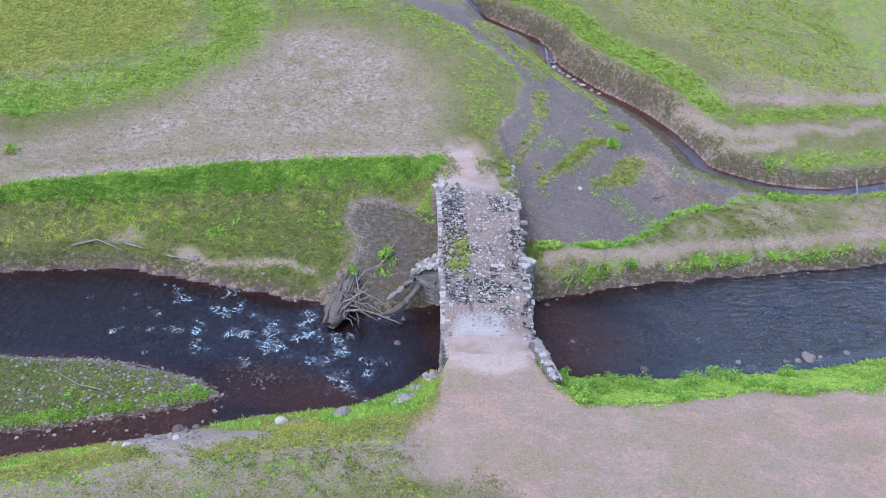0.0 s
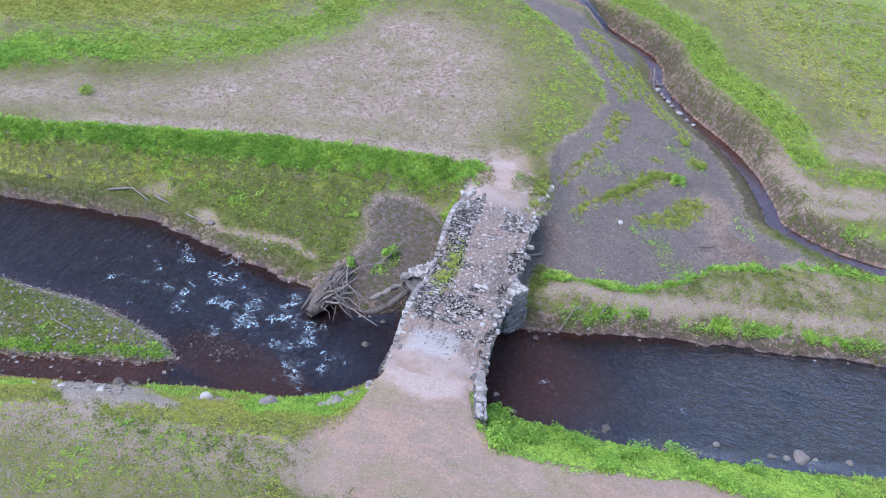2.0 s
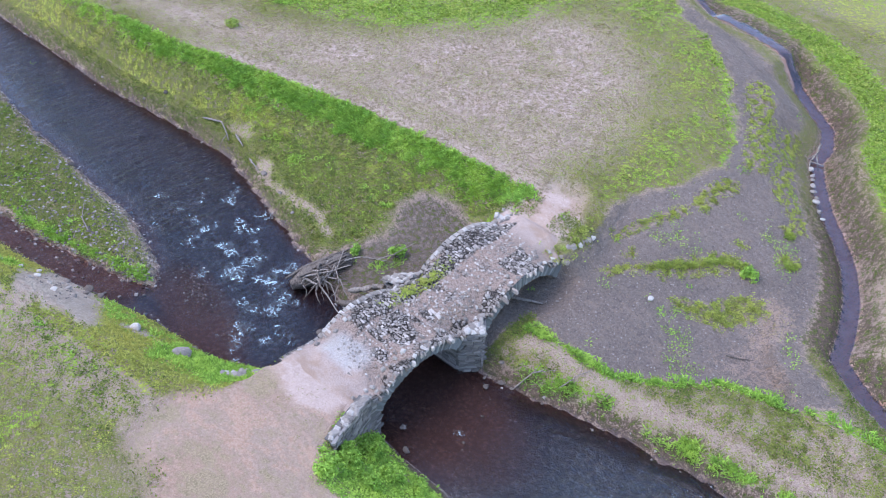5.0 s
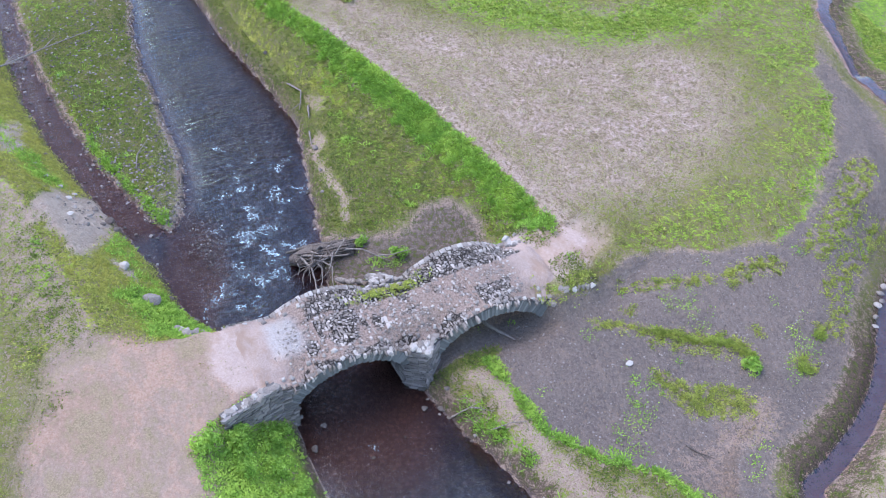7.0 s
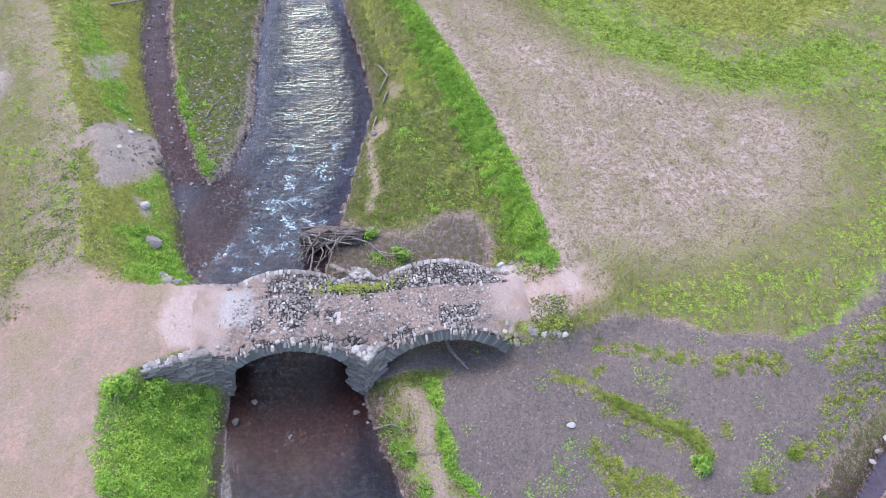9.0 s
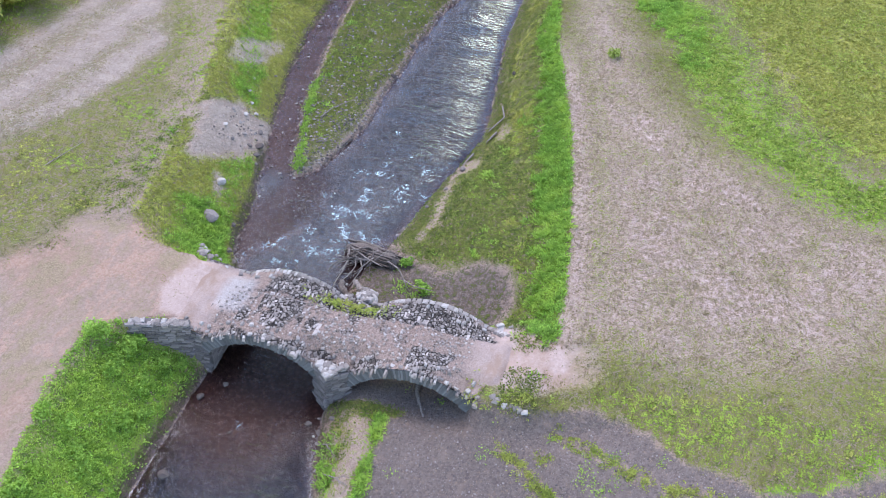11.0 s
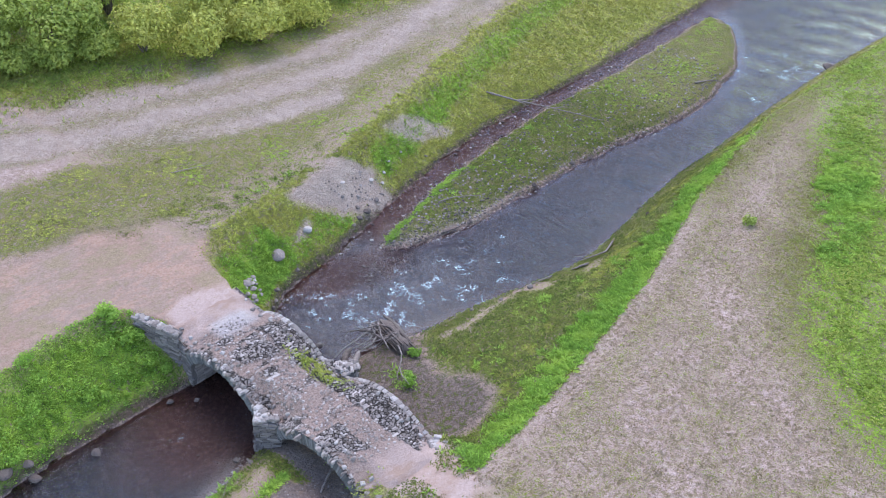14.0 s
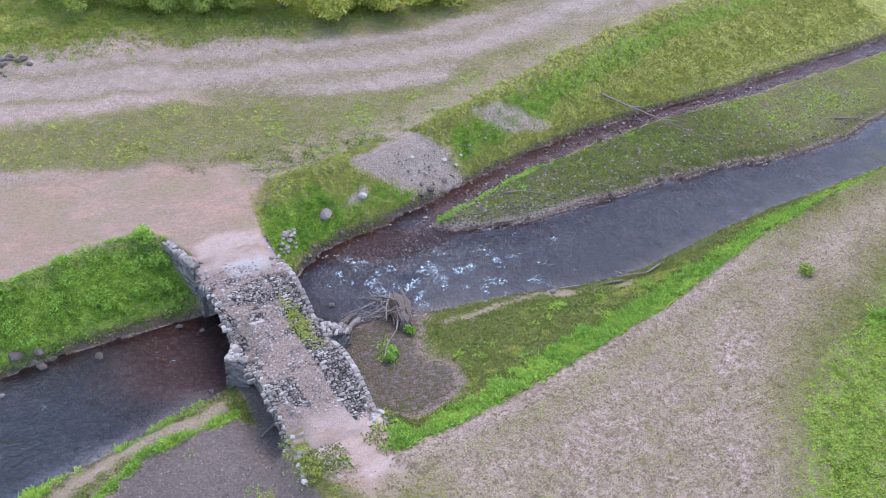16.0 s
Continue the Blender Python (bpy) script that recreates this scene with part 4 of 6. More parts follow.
def lay(name, rest_name, poses, meshes, parent, singles, label=""):
    """The first poses become objects of their own on shared meshes; the rest are joined into one."""
    for i, m in enumerate(poses[:singles]):
        ob = part(name, meshes[i % len(meshes)], parent)
        ob.matrix_local = m
    rest = poses[singles:]
    if rest:
        forms, verts, faces, n = shapes_of(meshes), [], [], 0
        for i, m in enumerate(rest):
            v, f = forms[i % len(forms)]
            a = np.array(m)
            verts.append(v @ a[:3, :3].T + a[:3, 3])
            faces.append(f + n)
            n += len(v)
        ob = part(rest_name, mesh_of(rest_name, np.concatenate(verts), np.concatenate(faces), meshes[0].materials[0]), parent, label)
        tagged(ob, kind="stuff")


def upright(px, py, z, ang, tilt=0.0, size=(1, 1, 1)):
    """A stone in a wall face: its local z looks out along ang (degrees, from +x), its y is up."""
    turn = Matrix.Rotation(radians(ang), 4, "Z") @ Matrix.Rotation(radians(90), 4, "Y") @ Matrix.Rotation(radians(90), 4, "Z")
    return Matrix.Translation((px, py, z)) @ turn @ Matrix.Rotation(radians(tilt), 4, "Z") @ Matrix.Diagonal((*size, 1))


def wall_courses(a, b, low, high, keep, r, course=(0.09, 0.15), length=(0.2, 0.5)):
    """Coursed stones on the face from a to b, whose outside lies to the right of the way."""
    d = Vector((b[0] - a[0], b[1] - a[1]))
    span = d.length
    d.normalize()
    ang = math.degrees(math.atan2(-d.x, d.y))
    out, z = [], low
    while z < high:
        h = r.uniform(*course)
        s = r.uniform(-0.2, 0.0)
        while s < span:
            w = r.uniform(*length)
            c = s + w / 2
            if 0.02 < c < span - 0.02 and keep(c, z + h / 2):
                out.append(upright(a[0] + d.x * c, a[1] + d.y * c, z + h / 2, ang, r.uniform(-2, 2), (w * 0.95, h * 0.9, r.uniform(0.06, 0.13))))
            s += w
        z += h
    return out


def build_bridge():
    r = random.Random(11)
    bridge = tagged(new("stone_bridge"), "ruined two-arched slate bridge with a worn rubble deck", "bridge")
    bridge.matrix_world = pose(2.78, 37.0, 0.0, 0, 0, 1.43)
    # masonry body with its two arched openings
    us = list(np.linspace(-6.9, 6.9, 93))
    stops = []
    for (m, c, s, top, _), rad in zip(RING, RADII):
        stops += [m - c, m + c]
    us = sorted([u for u in us if all(abs(u - q) > 0.03 for q in stops)])
    cols = []
    for u in us:
        z = arch_under(u)
        cols.append((u, -0.9 if z is None else z))
    for (m, c, s, top, _), rad in zip(RING, RADII):
        spring = top - s
        cols += [(m - c - 1e-4, -0.9), (m - c, spring), (m + c, spring), (m + c + 1e-4, -0.9)]
    cols.sort()
    verts, faces = [], []
    for u, z in cols:
        t = edge_top(u) - 0.05
        verts += [(-HALF, u, z), (-HALF, u, t), (HALF, u, z), (HALF, u, t)]
    for i in range(len(cols) - 1):
        a, b = 4 * i, 4 * i + 4
        faces += [(a, a + 1, b + 1, b), (a + 2, b + 2, b + 3, a + 3), (a, b, b + 2, a + 2)]
    for k in (0, 4 * (len(cols) - 1)):
        faces.append((k, k + 2, k + 3, k + 1))
    part("masonry_core", mesh_of("masonry_core", verts, faces, MORTAR), bridge, "dark slate rubble masonry")
    # deck
    du, dv = np.linspace(-6.95, 6.95, 170), np.linspace(-HALF, HALF, 50)
    verts, earth = [], []
    for u in du:
        for v in dv:
            verts.append((v, u, deck_top(u, v)))
            earth.append(bare_earth(u, v))
    n = len(dv)
    faces = [(i * n + j, i * n + j + 1, (i + 1) * n + j + 1, (i + 1) * n + j) for i in range(len(du) - 1) for j in range(n - 1)]
    me = mesh_of("deck", verts, faces, RUBBLE, True)
    me.attributes.new("earth", "FLOAT", "POINT").data.foreach_set("value", np.array(earth, np.float32))
    me.attributes.new("ends", "FLOAT", "POINT").data.foreach_set("value", np.array([float(sm(4.6, 5.8, abs(p[1]))) for p in verts], np.float32))
    me.attributes.new("chalk", "FLOAT", "POINT").data.foreach_set("value", np.array([float(sm(1.3, 0.2, abs(p[1] + 4.9)) * sm(1.7, 0.6, abs(p[0] + 0.3))) for p in verts], np.float32))
    part("deck", me, bridge, "trodden earth and rubble roadway")
    # cutwaters
    for sign, reach, top, name in ((1, 0.58, 2.12, "cutwater"), (-1, 1.25, 1.75, "cutwater")):
        bm = bmesh.new()
        x0 = sign * (HALF - 0.05)
        low = [bm.verts.new(p) for p in ((x0, -0.66, -0.9), (x0 + sign * (reach + 0.05), 0.05, -0.9), (x0, 0.76, -0.9))]
        high = [bm.verts.new(p) for p in ((x0, -0.66, top), (x0 + sign * (reach + 0.02), 0.05, top - (0.0 if sign > 0 else 0.45)), (x0, 0.76, top))]
        for i in range(3):
            bm.faces.new((low[i], low[(i + 1) % 3], high[(i + 1) % 3], high[i]))
        bm.faces.new(high), bm.faces.new(low)
        part(name, finish(bm, name, MORTAR), bridge, "pointed slate pier end")
    # voussoirs: thin slates on edge round each arch
    vous = [cobble_mesh("voussoir", 40 + i, SLATE, 0.97) for i in range(6)]
    poses = []
    for (m, c, s, top, ring), rad in zip(RING, RADII):
        phi = math.asin(c / rad)
        count = int(2 * phi * (rad + ring / 2) / 0.098)
        for sign in (1, -1):
            for i in range(count):
                a = -phi + 2 * phi * (i + 0.5) / count + r.uniform(-0.004, 0.004)
                q = rad + ring / 2 + r.uniform(-0.05, 0.0)
                u, z = m + q * math.sin(a), top - rad + q * math.cos(a)
                lean = -math.degrees(a) if sign > 0 else math.degrees(a)
                poses.append(upright(sign * (HALF - 0.03), u, z, 0 if sign > 0 else 180, lean, (0.088, ring * r.uniform(0.95, 1.02), r.uniform(0.085, 0.11))))
    lay("voussoir", "voussoirs", poses, vous, bridge, 300)
    # coursed face stones
    face = [cobble_mesh("face_stone", 60 + i, FACE, 0.86) for i in range(8)]

    def solid(sign):
        def keep(c, z):
            u = -6.9 + c if sign > 0 else 6.9 - c
            if z > edge_top(u) - 0.12:
                return False
            for (m, cc, s, top, ring), rad in zip(RING, RADII):
                if math.hypot(u - m, z - (top - rad)) < rad + ring + 0.02 and z > top - s:
                    return False
                if abs(u - m) < cc + 0.05 and z <= top - s + 0.1:
                    return False
            return not (-0.62 < u < 0.72)
        return keep

    poses = wall_courses((HALF, -6.9), (HALF, 6.9), 0.0, 3.0, solid(1), r)
    poses += wall_courses((HALF, -0.66), (HALF + 0.58, 0.05), -0.1, 2.08, lambda c, z: True, r)
    poses += wall_courses((HALF + 0.58, 0.05), (HALF, 0.76), 0.1, 2.08, lambda c, z: True, r)
    wing = [(HALF + 0.1, -5.95), (HALF + 0.75, -8.25)]
    poses += wall_courses(wing[1], wing[0], 0.0, 2.68, lambda c, z: z > 1.75 - c * 0.75, r)
    for m, c, s, top, ring in RING:
        for e, ang in ((m - c, 90), (m + c, -90)):
            for z in np.arange(0.0, top - s, 0.16):
                for v in np.arange(-1.8, 1.9, 0.42):
                    poses.append(upright(v + r.uniform(-0.06, 0.06), e, z + 0.08, ang, 0, (0.40, 0.145, 0.08)))
    poses += wall_courses((-HALF, 6.9), (-HALF, -6.9), 0.0, 3.0, solid(-1), r)
    poses += wall_courses((-HALF - 1.25, 0.05), (-HALF, -0.66), -0.1, 1.5, lambda c, z: True, r)
    poses += wall_courses((-HALF, 0.76), (-HALF - 1.25, 0.05), 0.1, 1.5, lambda c, z: True, r)
    lay("face_stone", "face_masonry", poses, face, bridge, 300, "coursed slate face stones")
    # wing walls at the south-east and north-east corners
    for (ax, ay), (bx, by), za, zb, name in ((wing[0], wing[1], 2.62, 2.66, "wing_wall"), ((HALF - 0.12, 6.5), (HALF + 0.25, 8.0), 2.46, 2.42, "wing_wall")):
        bm = bmesh.new()
        d = Vector((by - ay, ax - bx)).normalized() * (0.22 if by > ay else -0.22)
        ring_a = [bm.verts.new((ax + k * d.x - d.x, ay + k * d.y - d.y, z)) for k, z in ((1, -0.3), (-1, -0.3), (-1, za), (1, za))]
        ring_b = [bm.verts.new((bx + k * d.x - d.x, by + k * d.y - d.y, z)) for k, z in ((1, -0.3), (-1, -0.3), (-1, zb), (1, zb))]
        for i in range(4):
            bm.faces.new((ring_a[i], ring_a[(i + 1) % 4], ring_b[(i + 1) % 4], ring_b[i]))
        bm.faces.new(ring_a), bm.faces.new(ring_b)
        part(name, finish(bm, name, MORTAR), bridge, "flaring slate wing wall")
    # stones of the roadway: rows on edge over the arches, loose rubble between
    cob = [cobble_mesh("cobble", 80 + i, COBBLE, 0.8) for i in range(10)]
    near, rest = [], []
    u = -5.6
    while u < 6.2:
        pitch = r.uniform(0.08, 0.15)
        v = -HALF + 0.02
        while v < HALF:
            w = r.choice((r.uniform(0.08, 0.2), r.uniform(0.14, 0.40)))
            e = bare_earth(u, v)
            grassy = -1.3 < u < 1.2 and -1.45 < v < -0.65
            gap = abs(v + w / 2 + 0.62) < 0.09 and -4.4 < u < 4.6
            if not gap and r.random() > e * 1.02 + (0.75 if grassy else 0.10) + 0.3 * float(ripple(u, v, 0.8)):
                big = r.random() < 0.05
                z = deck_top(u, v + w / 2)
                h = r.uniform(0.12, 0.2)
                m = Matrix.Translation((v + w / 2, u + r.uniform(-0.02, 0.02), z - h * 0.5 + r.uniform(-0.03, 0.018))) @ Euler((r.uniform(-0.1, 0.1), r.uniform(-0.08, 0.08), r.gauss(0, 0.09))).to_matrix().to_4x4()
                m = m @ Matrix.Diagonal((w * 0.9 * (1.3 if big else 1), pitch * r.uniform(0.6, 0.95) * (1.9 if big else 1), h, 1))
                (near if abs(u) < 2.4 and len(near) < 300 else rest).append(m)
            v += w
        u += pitch
    # small rubble on the trodden middle
    for _ in range(700):
        u, v = r.uniform(-5.2, 5.2), r.uniform(-0.7, 1.5)
        s = r.uniform(0.04, 0.09)
        rest.append(Matrix.Translation((v, u, deck_top(u, v) + s * 0.1)) @ Euler((r.uniform(-0.5, 0.5), r.uniform(-0.5, 0.5), r.uniform(0, 6))).to_matrix().to_4x4() @ Matrix.Diagonal((s * 1.3, s, s * 0.8, 1)))
    lay("cobble", "roadway_rubble", near + rest, cob, bridge, len(near), "pale loose roadway stones")
    # remains of the parapets: pale blocks along both edges, on the pier ends and wing walls
    pale = [cobble_mesh("parapet_stone", 120 + i, PALE, 0.6) for i in range(8)]
    poses = []

    def drop(x, y, z, a, b, h, yaw):
        poses.append(Matrix.Translation((x, y, z)) @ Euler((r.uniform(-0.22, 0.22), r.uniform(-0.22, 0.22), yaw)).to_matrix().to_4x4() @ Matrix.Diagonal((a, b, h, 1)))

    for sign in (1, -1):
        u = -6.3
        while u < 6.9:
            w = r.uniform(0.10, 0.22)
            if r.random() < (0.8 if sign > 0 else (0.75 if abs(u) < 1.2 or u > 5.6 else 0.1)):
                drop(sign * (HALF - r.uniform(0.08, 0.2)), u, edge_top(u) + r.uniform(-0.05, 0.015), r.uniform(0.10, 0.21), w, r.uniform(0.08, 0.13), r.uniform(-0.4, 0.4))
            if r.random() < (0.3 if sign > 0 else 0.2):
                v = HALF - r.uniform(0.3, 0.65)
                drop(sign * v, u, deck_top(u, sign * v) + 0.03, r.uniform(0.12, 0.22), r.uniform(0.10, 0.20), r.uniform(0.10, 0.16), r.uniform(-0.5, 0.5))
            u += w
    for m, c, s, top, ring in RING:
        u = m - c - 0.2
        while u < m + c + 0.2:
            w = r.uniform(0.14, 0.3)
            slope = math.atan2(edge_top(u + w) - edge_top(u), w)
            poses.append(Matrix.Translation((-HALF + 0.09, u + w / 2, edge_top(u + w / 2) - 0.03)) @ Euler((slope, r.uniform(-0.05, 0.05), r.uniform(-0.04, 0.04))).to_matrix().to_4x4() @ Matrix.Diagonal((r.uniform(0.2, 0.27), w * 0.97, 0.12, 1)))
            u += w
    for _ in range(34):
        t, k = r.random(), r.uniform(-1, 1)
        drop(HALF - 0.15 + 0.68 * t, 0.05 + 0.62 * k * (1 - t), 2.17 + 0.10 * (1 - t) + r.uniform(-0.02, 0.05), r.uniform(0.2, 0.38), r.uniform(0.16, 0.3), r.uniform(0.1, 0.18), r.uniform(-1, 1))
    for _ in range(48):
        t, k = r.random(), r.uniform(-1, 1)
        drop(-HALF + 0.15 - 1.35 * t, 0.05 + 0.72 * k * (1 - 0.8 * t), 2.30 - 0.75 * t + r.uniform(-0.05, 0.06), r.uniform(0.16, 0.32), r.uniform(0.14, 0.26), r.uniform(0.10, 0.18), r.uniform(-1.5, 1.5))
    for i in range(30):
        t = r.random()
        drop(wing[0][0] + t * 0.65 - r.uniform(0.05, 0.3), wing[0][1] - 2.3 * t, 2.70 + r.uniform(-0.03, 0.04), r.uniform(0.16, 0.32), r.uniform(0.16, 0.34), r.uniform(0.1, 0.18), r.uniform(-0.8, 0.8))
    for i in range(14):
        t = i / 14
        drop(HALF + 0.25 * t - r.uniform(0.05, 0.2), 6.6 + 1.4 * t, 2.48 + r.uniform(-0.03, 0.05), r.uniform(0.16, 0.34), r.uniform(0.18, 0.34), r.uniform(0.12, 0.2), r.uniform(-0.8, 0.8))
    for i in range(40):
        t = r.random()
        drop(-HALF + r.uniform(-0.15, 0.55), 6.0 + 1.3 * t, edge_top(6.2) + 0.05 + r.uniform(-0.05, 0.1), r.uniform(0.16, 0.34), r.uniform(0.18, 0.34), r.uniform(0.12, 0.22), r.uniform(-1, 1))
    lay("parapet_stone", "parapet_rubble", poses, pale, bridge, 300, "pale parapet rubble")
    return bridge


PALE = stone_material("lichened_parapet_stone", (0.16, 0.132, 0.115), (0.35, 0.305, 0.27), (0.54, 0.50, 0.46), 0.5)
build_bridge()

# ---- dead wood ----


def tube(points, radii, sides=8, knob=0.12, seed=0, twist=0.0):
    """A gnarled limb through the points, its ends closed to a point."""
    r = random.Random(seed)
    fine, rad = [], []
    for i in range(len(points) - 1):
        a, b = Vector(points[i]), Vector(points[i + 1])
        steps = max(2, int((b - a).length / max(0.12, 1.3 * radii[i])))
        steps = min(steps, 9)
        for k in range(steps):
            t = k / steps
            fine.append(a.lerp(b, t))
            rad.append(radii[i] * (1 - t) + radii[i + 1] * t)
    fine.append(Vector(points[-1])), rad.append(radii[-1])
    fine = [p + Vector((r.uniform(-1, 1), r.uniform(-1, 1), r.uniform(-0.7, 0.7))) * q * 0.2 for p, q in zip(fine, rad)]
    rad[0] *= 0.55
    verts, faces = [], []
    for i, (p, q) in enumerate(zip(fine, rad)):
        d = (fine[min(i + 1, len(fine) - 1)] - fine[max(i - 1, 0)]).normalized()
        side = d.orthogonal().normalized()
        other = d.cross(side)
        for k in range(sides):
            a = 2 * math.pi * k / sides + twist * i
            verts.append(p + (side * math.cos(a) + other * math.sin(a)) * q * (1 + r.uniform(-knob, knob)))
    n = len(fine)
    for i in range(n - 1):
        for k in range(sides):
            faces.append((i * sides + k, i * sides + (k + 1) % sides, (i + 1) * sides + (k + 1) % sides, (i + 1) * sides + k))
    for end in (0, n - 1):
        verts.append(fine[end])
        c = len(verts) - 1
        for k in range(0, sides, 2):
            faces.append((end * sides + k, end * sides + (k + 1) % sides, end * sides + (k + 2) % sides, c))
    return [tuple(v) for v in verts], faces


def limb(name, points, radii, material, parent, seed, sides=8, knob=0.12, label=""):
    v, f = tube(points, radii, sides, knob, seed)
    return part(name, mesh_of(name, v, f, material, True), parent, label)


def build_stump():
    stump = tagged(new("uprooted_tree_stump"), "uprooted grey tree stump with tangled roots lodged against the pier", "stump")
    r = random.Random(77)
    limb("trunk", [(-4.1, 34.5, 0.12), (-3.9, 35.3, 0.35), (-3.6, 36.3, 0.5), (-3.25, 37.3, 0.6)], [0.40, 0.46, 0.42, 0.34], BARK, stump, 3, 14, 0.22, "dark splintered trunk")
    for i in range(22):
        a = math.pi * (0.02 + 0.96 * r.random())
        q, s0, s1 = r.uniform(0.36, 0.5), r.uniform(-0.1, 0.35), r.uniform(0.6, 1.08)
        pts = []
        for k in range(4):
            t = s0 + (s1 - s0) * k / 3
            pts.append((-4.1 + 0.85 * t + q * 0.95 * math.cos(a) + r.uniform(-0.05, 0.05), 34.45 + 2.9 * t - q * 0.25 * math.cos(a), 0.15 + 0.5 * t + q * math.sin(a) + r.uniform(-0.05, 0.05)))
        g = r.uniform(0.05, 0.11)
        limb("splinter", pts, [g * 0.5, g, g, g * 0.3], BARK, stump, 300 + i, 6, 0.25)
    # two stout roots that lean on the pier, then the long bleached ones
    limb("root", [(-1.6, 35.75, 0.72), (-1.2, 36.08, 0.86), (-0.75, 36.5, 1.05), (-0.1, 37.1, 1.3)], [0.09, 0.14, 0.14, 0.12], PALEWOOD, stump, 5, 12, 0.1, "stout weathered root")
    limb("root", [(-1.75, 35.1, 0.42), (-1.25, 35.3, 0.48), (-0.7, 35.75, 0.6), (-0.05, 36.6, 1.0)], [0.08, 0.15, 0.16, 0.13], BARK, stump, 6, 12, 0.1, "stout weathered root")
    for k, (path, q) in enumerate((
            ([(-3.5, 34.82, 0.78), (-2.7, 35.05, 0.72), (-2.1, 34.98, 0.55), (-1.44, 34.85, 0.35), (-0.86, 34.81, 0.1)], 0.055),
            ([(-3.5, 34.82, 0.76), (-3.5, 34.62, 0.6), (-3.2, 34.65, 0.4), (-3.11, 34.53, 0.12)], 0.045),
            ([(-3.6, 34.9, 0.78), (-2.94, 35.86, 0.95), (-2.54, 36.78, 1.05)], 0.055),
            ([(-2.86, 35.94, 0.5), (-3.0, 36.44, 1.1), (-3.12, 36.89, 1.6)], 0.05),
            ([(-3.1, 35.3, 0.8), (-2.5, 35.5, 0.7), (-2.0, 35.3, 0.5), (-1.5, 35.0, 0.3)], 0.04),
            ([(-2.9, 35.6, 0.8), (-2.3, 35.9, 0.85), (-1.8, 35.7, 0.6), (-1.4, 35.6, 0.5)], 0.04))):
        limb("root", path, [q * (1 - 0.6 * n / (len(path) - 1)) for n in range(len(path))], PALEWOOD, stump, 90 + k, 7, 0.18, "long bleached root")
    r = random.Random(21)
    for i in range(14):
        a = Vector((-3.3 + r.uniform(-0.5, 0.4), 35.5 + r.uniform(-0.7, 1.0), 0.75 + r.uniform(-0.2, 0.3)))
        d = Vector((r.uniform(0.2, 1.0), r.uniform(-0.9, 0.5), r.uniform(-0.25, 0.45)))
        pts, q = [a], r.uniform(0.035, 0.075)
        for k in range(r.randint(3, 5)):
            d = (d + Vector((r.uniform(-0.6, 0.6), r.uniform(-0.7, 0.5), r.uniform(-0.5, 0.3)))).normalized()
            pts.append(pts[-1] + d * r.uniform(0.28, 0.5))
            pts[-1].z = max(pts[-1].z, 0.12)
        limb("root", [tuple(p) for p in pts], [q * (1 - 0.75 * k / (len(pts) - 1)) for k in range(len(pts))], PALEWOOD if i % 3 else BARK, stump, 30 + i, 6, 0.15)
    limb("branch", [(-3.15, 36.77, 0.9), (-2.73, 37.49, 1.0), (-2.11, 37.98, 0.95), (-1.69, 38.55, 1.15), (-1.16, 39.57, 1.7)], [0.045, 0.04, 0.035, 0.025, 0.012], PALEWOOD, stump, 61, 6)
    limb("branch", [(-2.11, 37.98, 0.95), (-1.75, 38.2, 0.95), (-1.5, 38.5, 0.9)], [0.03, 0.022, 0.01], PALEWOOD, stump, 62, 6)
    return stump


def branch_thing(name, label, path, q, seed, forks=2, material=PALEWOOD):
    r = random.Random(seed)
    ob = tagged(new(name), label, "driftwood")
    pts = []
    for i, (x, y, up) in enumerate(path):
        pts.append((x, y, max(float(land(x, y)), float(water_level(x)) - 0.03) + up))
    limb("stem", pts, [q * (1 - 0.7 * i / (len(pts) - 1)) for i in range(len(pts))], material, ob, seed, 7, 0.1)
    for k in range(forks):
        i = r.randrange(1, len(pts) - 1) if len(pts) > 2 else 0
        a = Vector(pts[i])
        d = Vector(pts[min(i + 1, len(pts) - 1)]) - Vector(pts[max(i - 1, 0)])
        d = Matrix.Rotation(r.choice((-1, 1)) * r.uniform(0.35, 0.7), 3, "Z") @ d.normalized()
        n = r.uniform(0.5, 0.9) * q * 22
        limb("twig", [tuple(a), tuple(a + d * n * 0.5 + Vector((0, 0, 0.05))), tuple(a + d * n + Vector((r.uniform(-0.1, 0.1), 0, 0.02)))], [q * 0.55, q * 0.4, q * 0.15], material, ob, seed + k + 1, 6)
    return ob


build_stump()
branch_thing("fallen_branch", "long bleached branch fallen across the side channel", [(-24.0, 23.4, 0.12), (-25.2, 25.0, 0.35), (-26.2, 27.3, 0.2), (-27.6, 30.4, 0.12)], 0.075, 201, 5)
branch_thing("driftwood_branch", "grey branch stranded on the island", [(-36.6, 31.6, 0.1), (-37.8, 32.2, 0.15), (-38.8, 32.5, 0.1)], 0.06, 202, 3)
branch_thing("driftwood_branch", "thin bare branch lying on the island turf", [(-13.2, 29.6, 0.08), (-14.3, 29.9, 0.12), (-15.5, 30.7, 0.06)], 0.04, 203, 1)
branch_thing("driftwood_branch", "grey stick overhanging the river bank", [(-17.2, 38.9, 0.1), (-16.0, 39.3, 0.18), (-15.0, 38.9, 0.15), (-14.6, 38.7, 0.1)], 0.06, 204, 1)
branch_thing("driftwood_branch", "short grey stick on the river bank", [(-14.6, 39.2, 0.1), (-13.6, 38.9, 0.1)], 0.08, 205, 0)
branch_thing("driftwood_branch", "short grey stick on the river bank", [(-12.5, 38.5, 0.1), (-11.3, 38.2, 0.12)], 0.06, 206, 0)
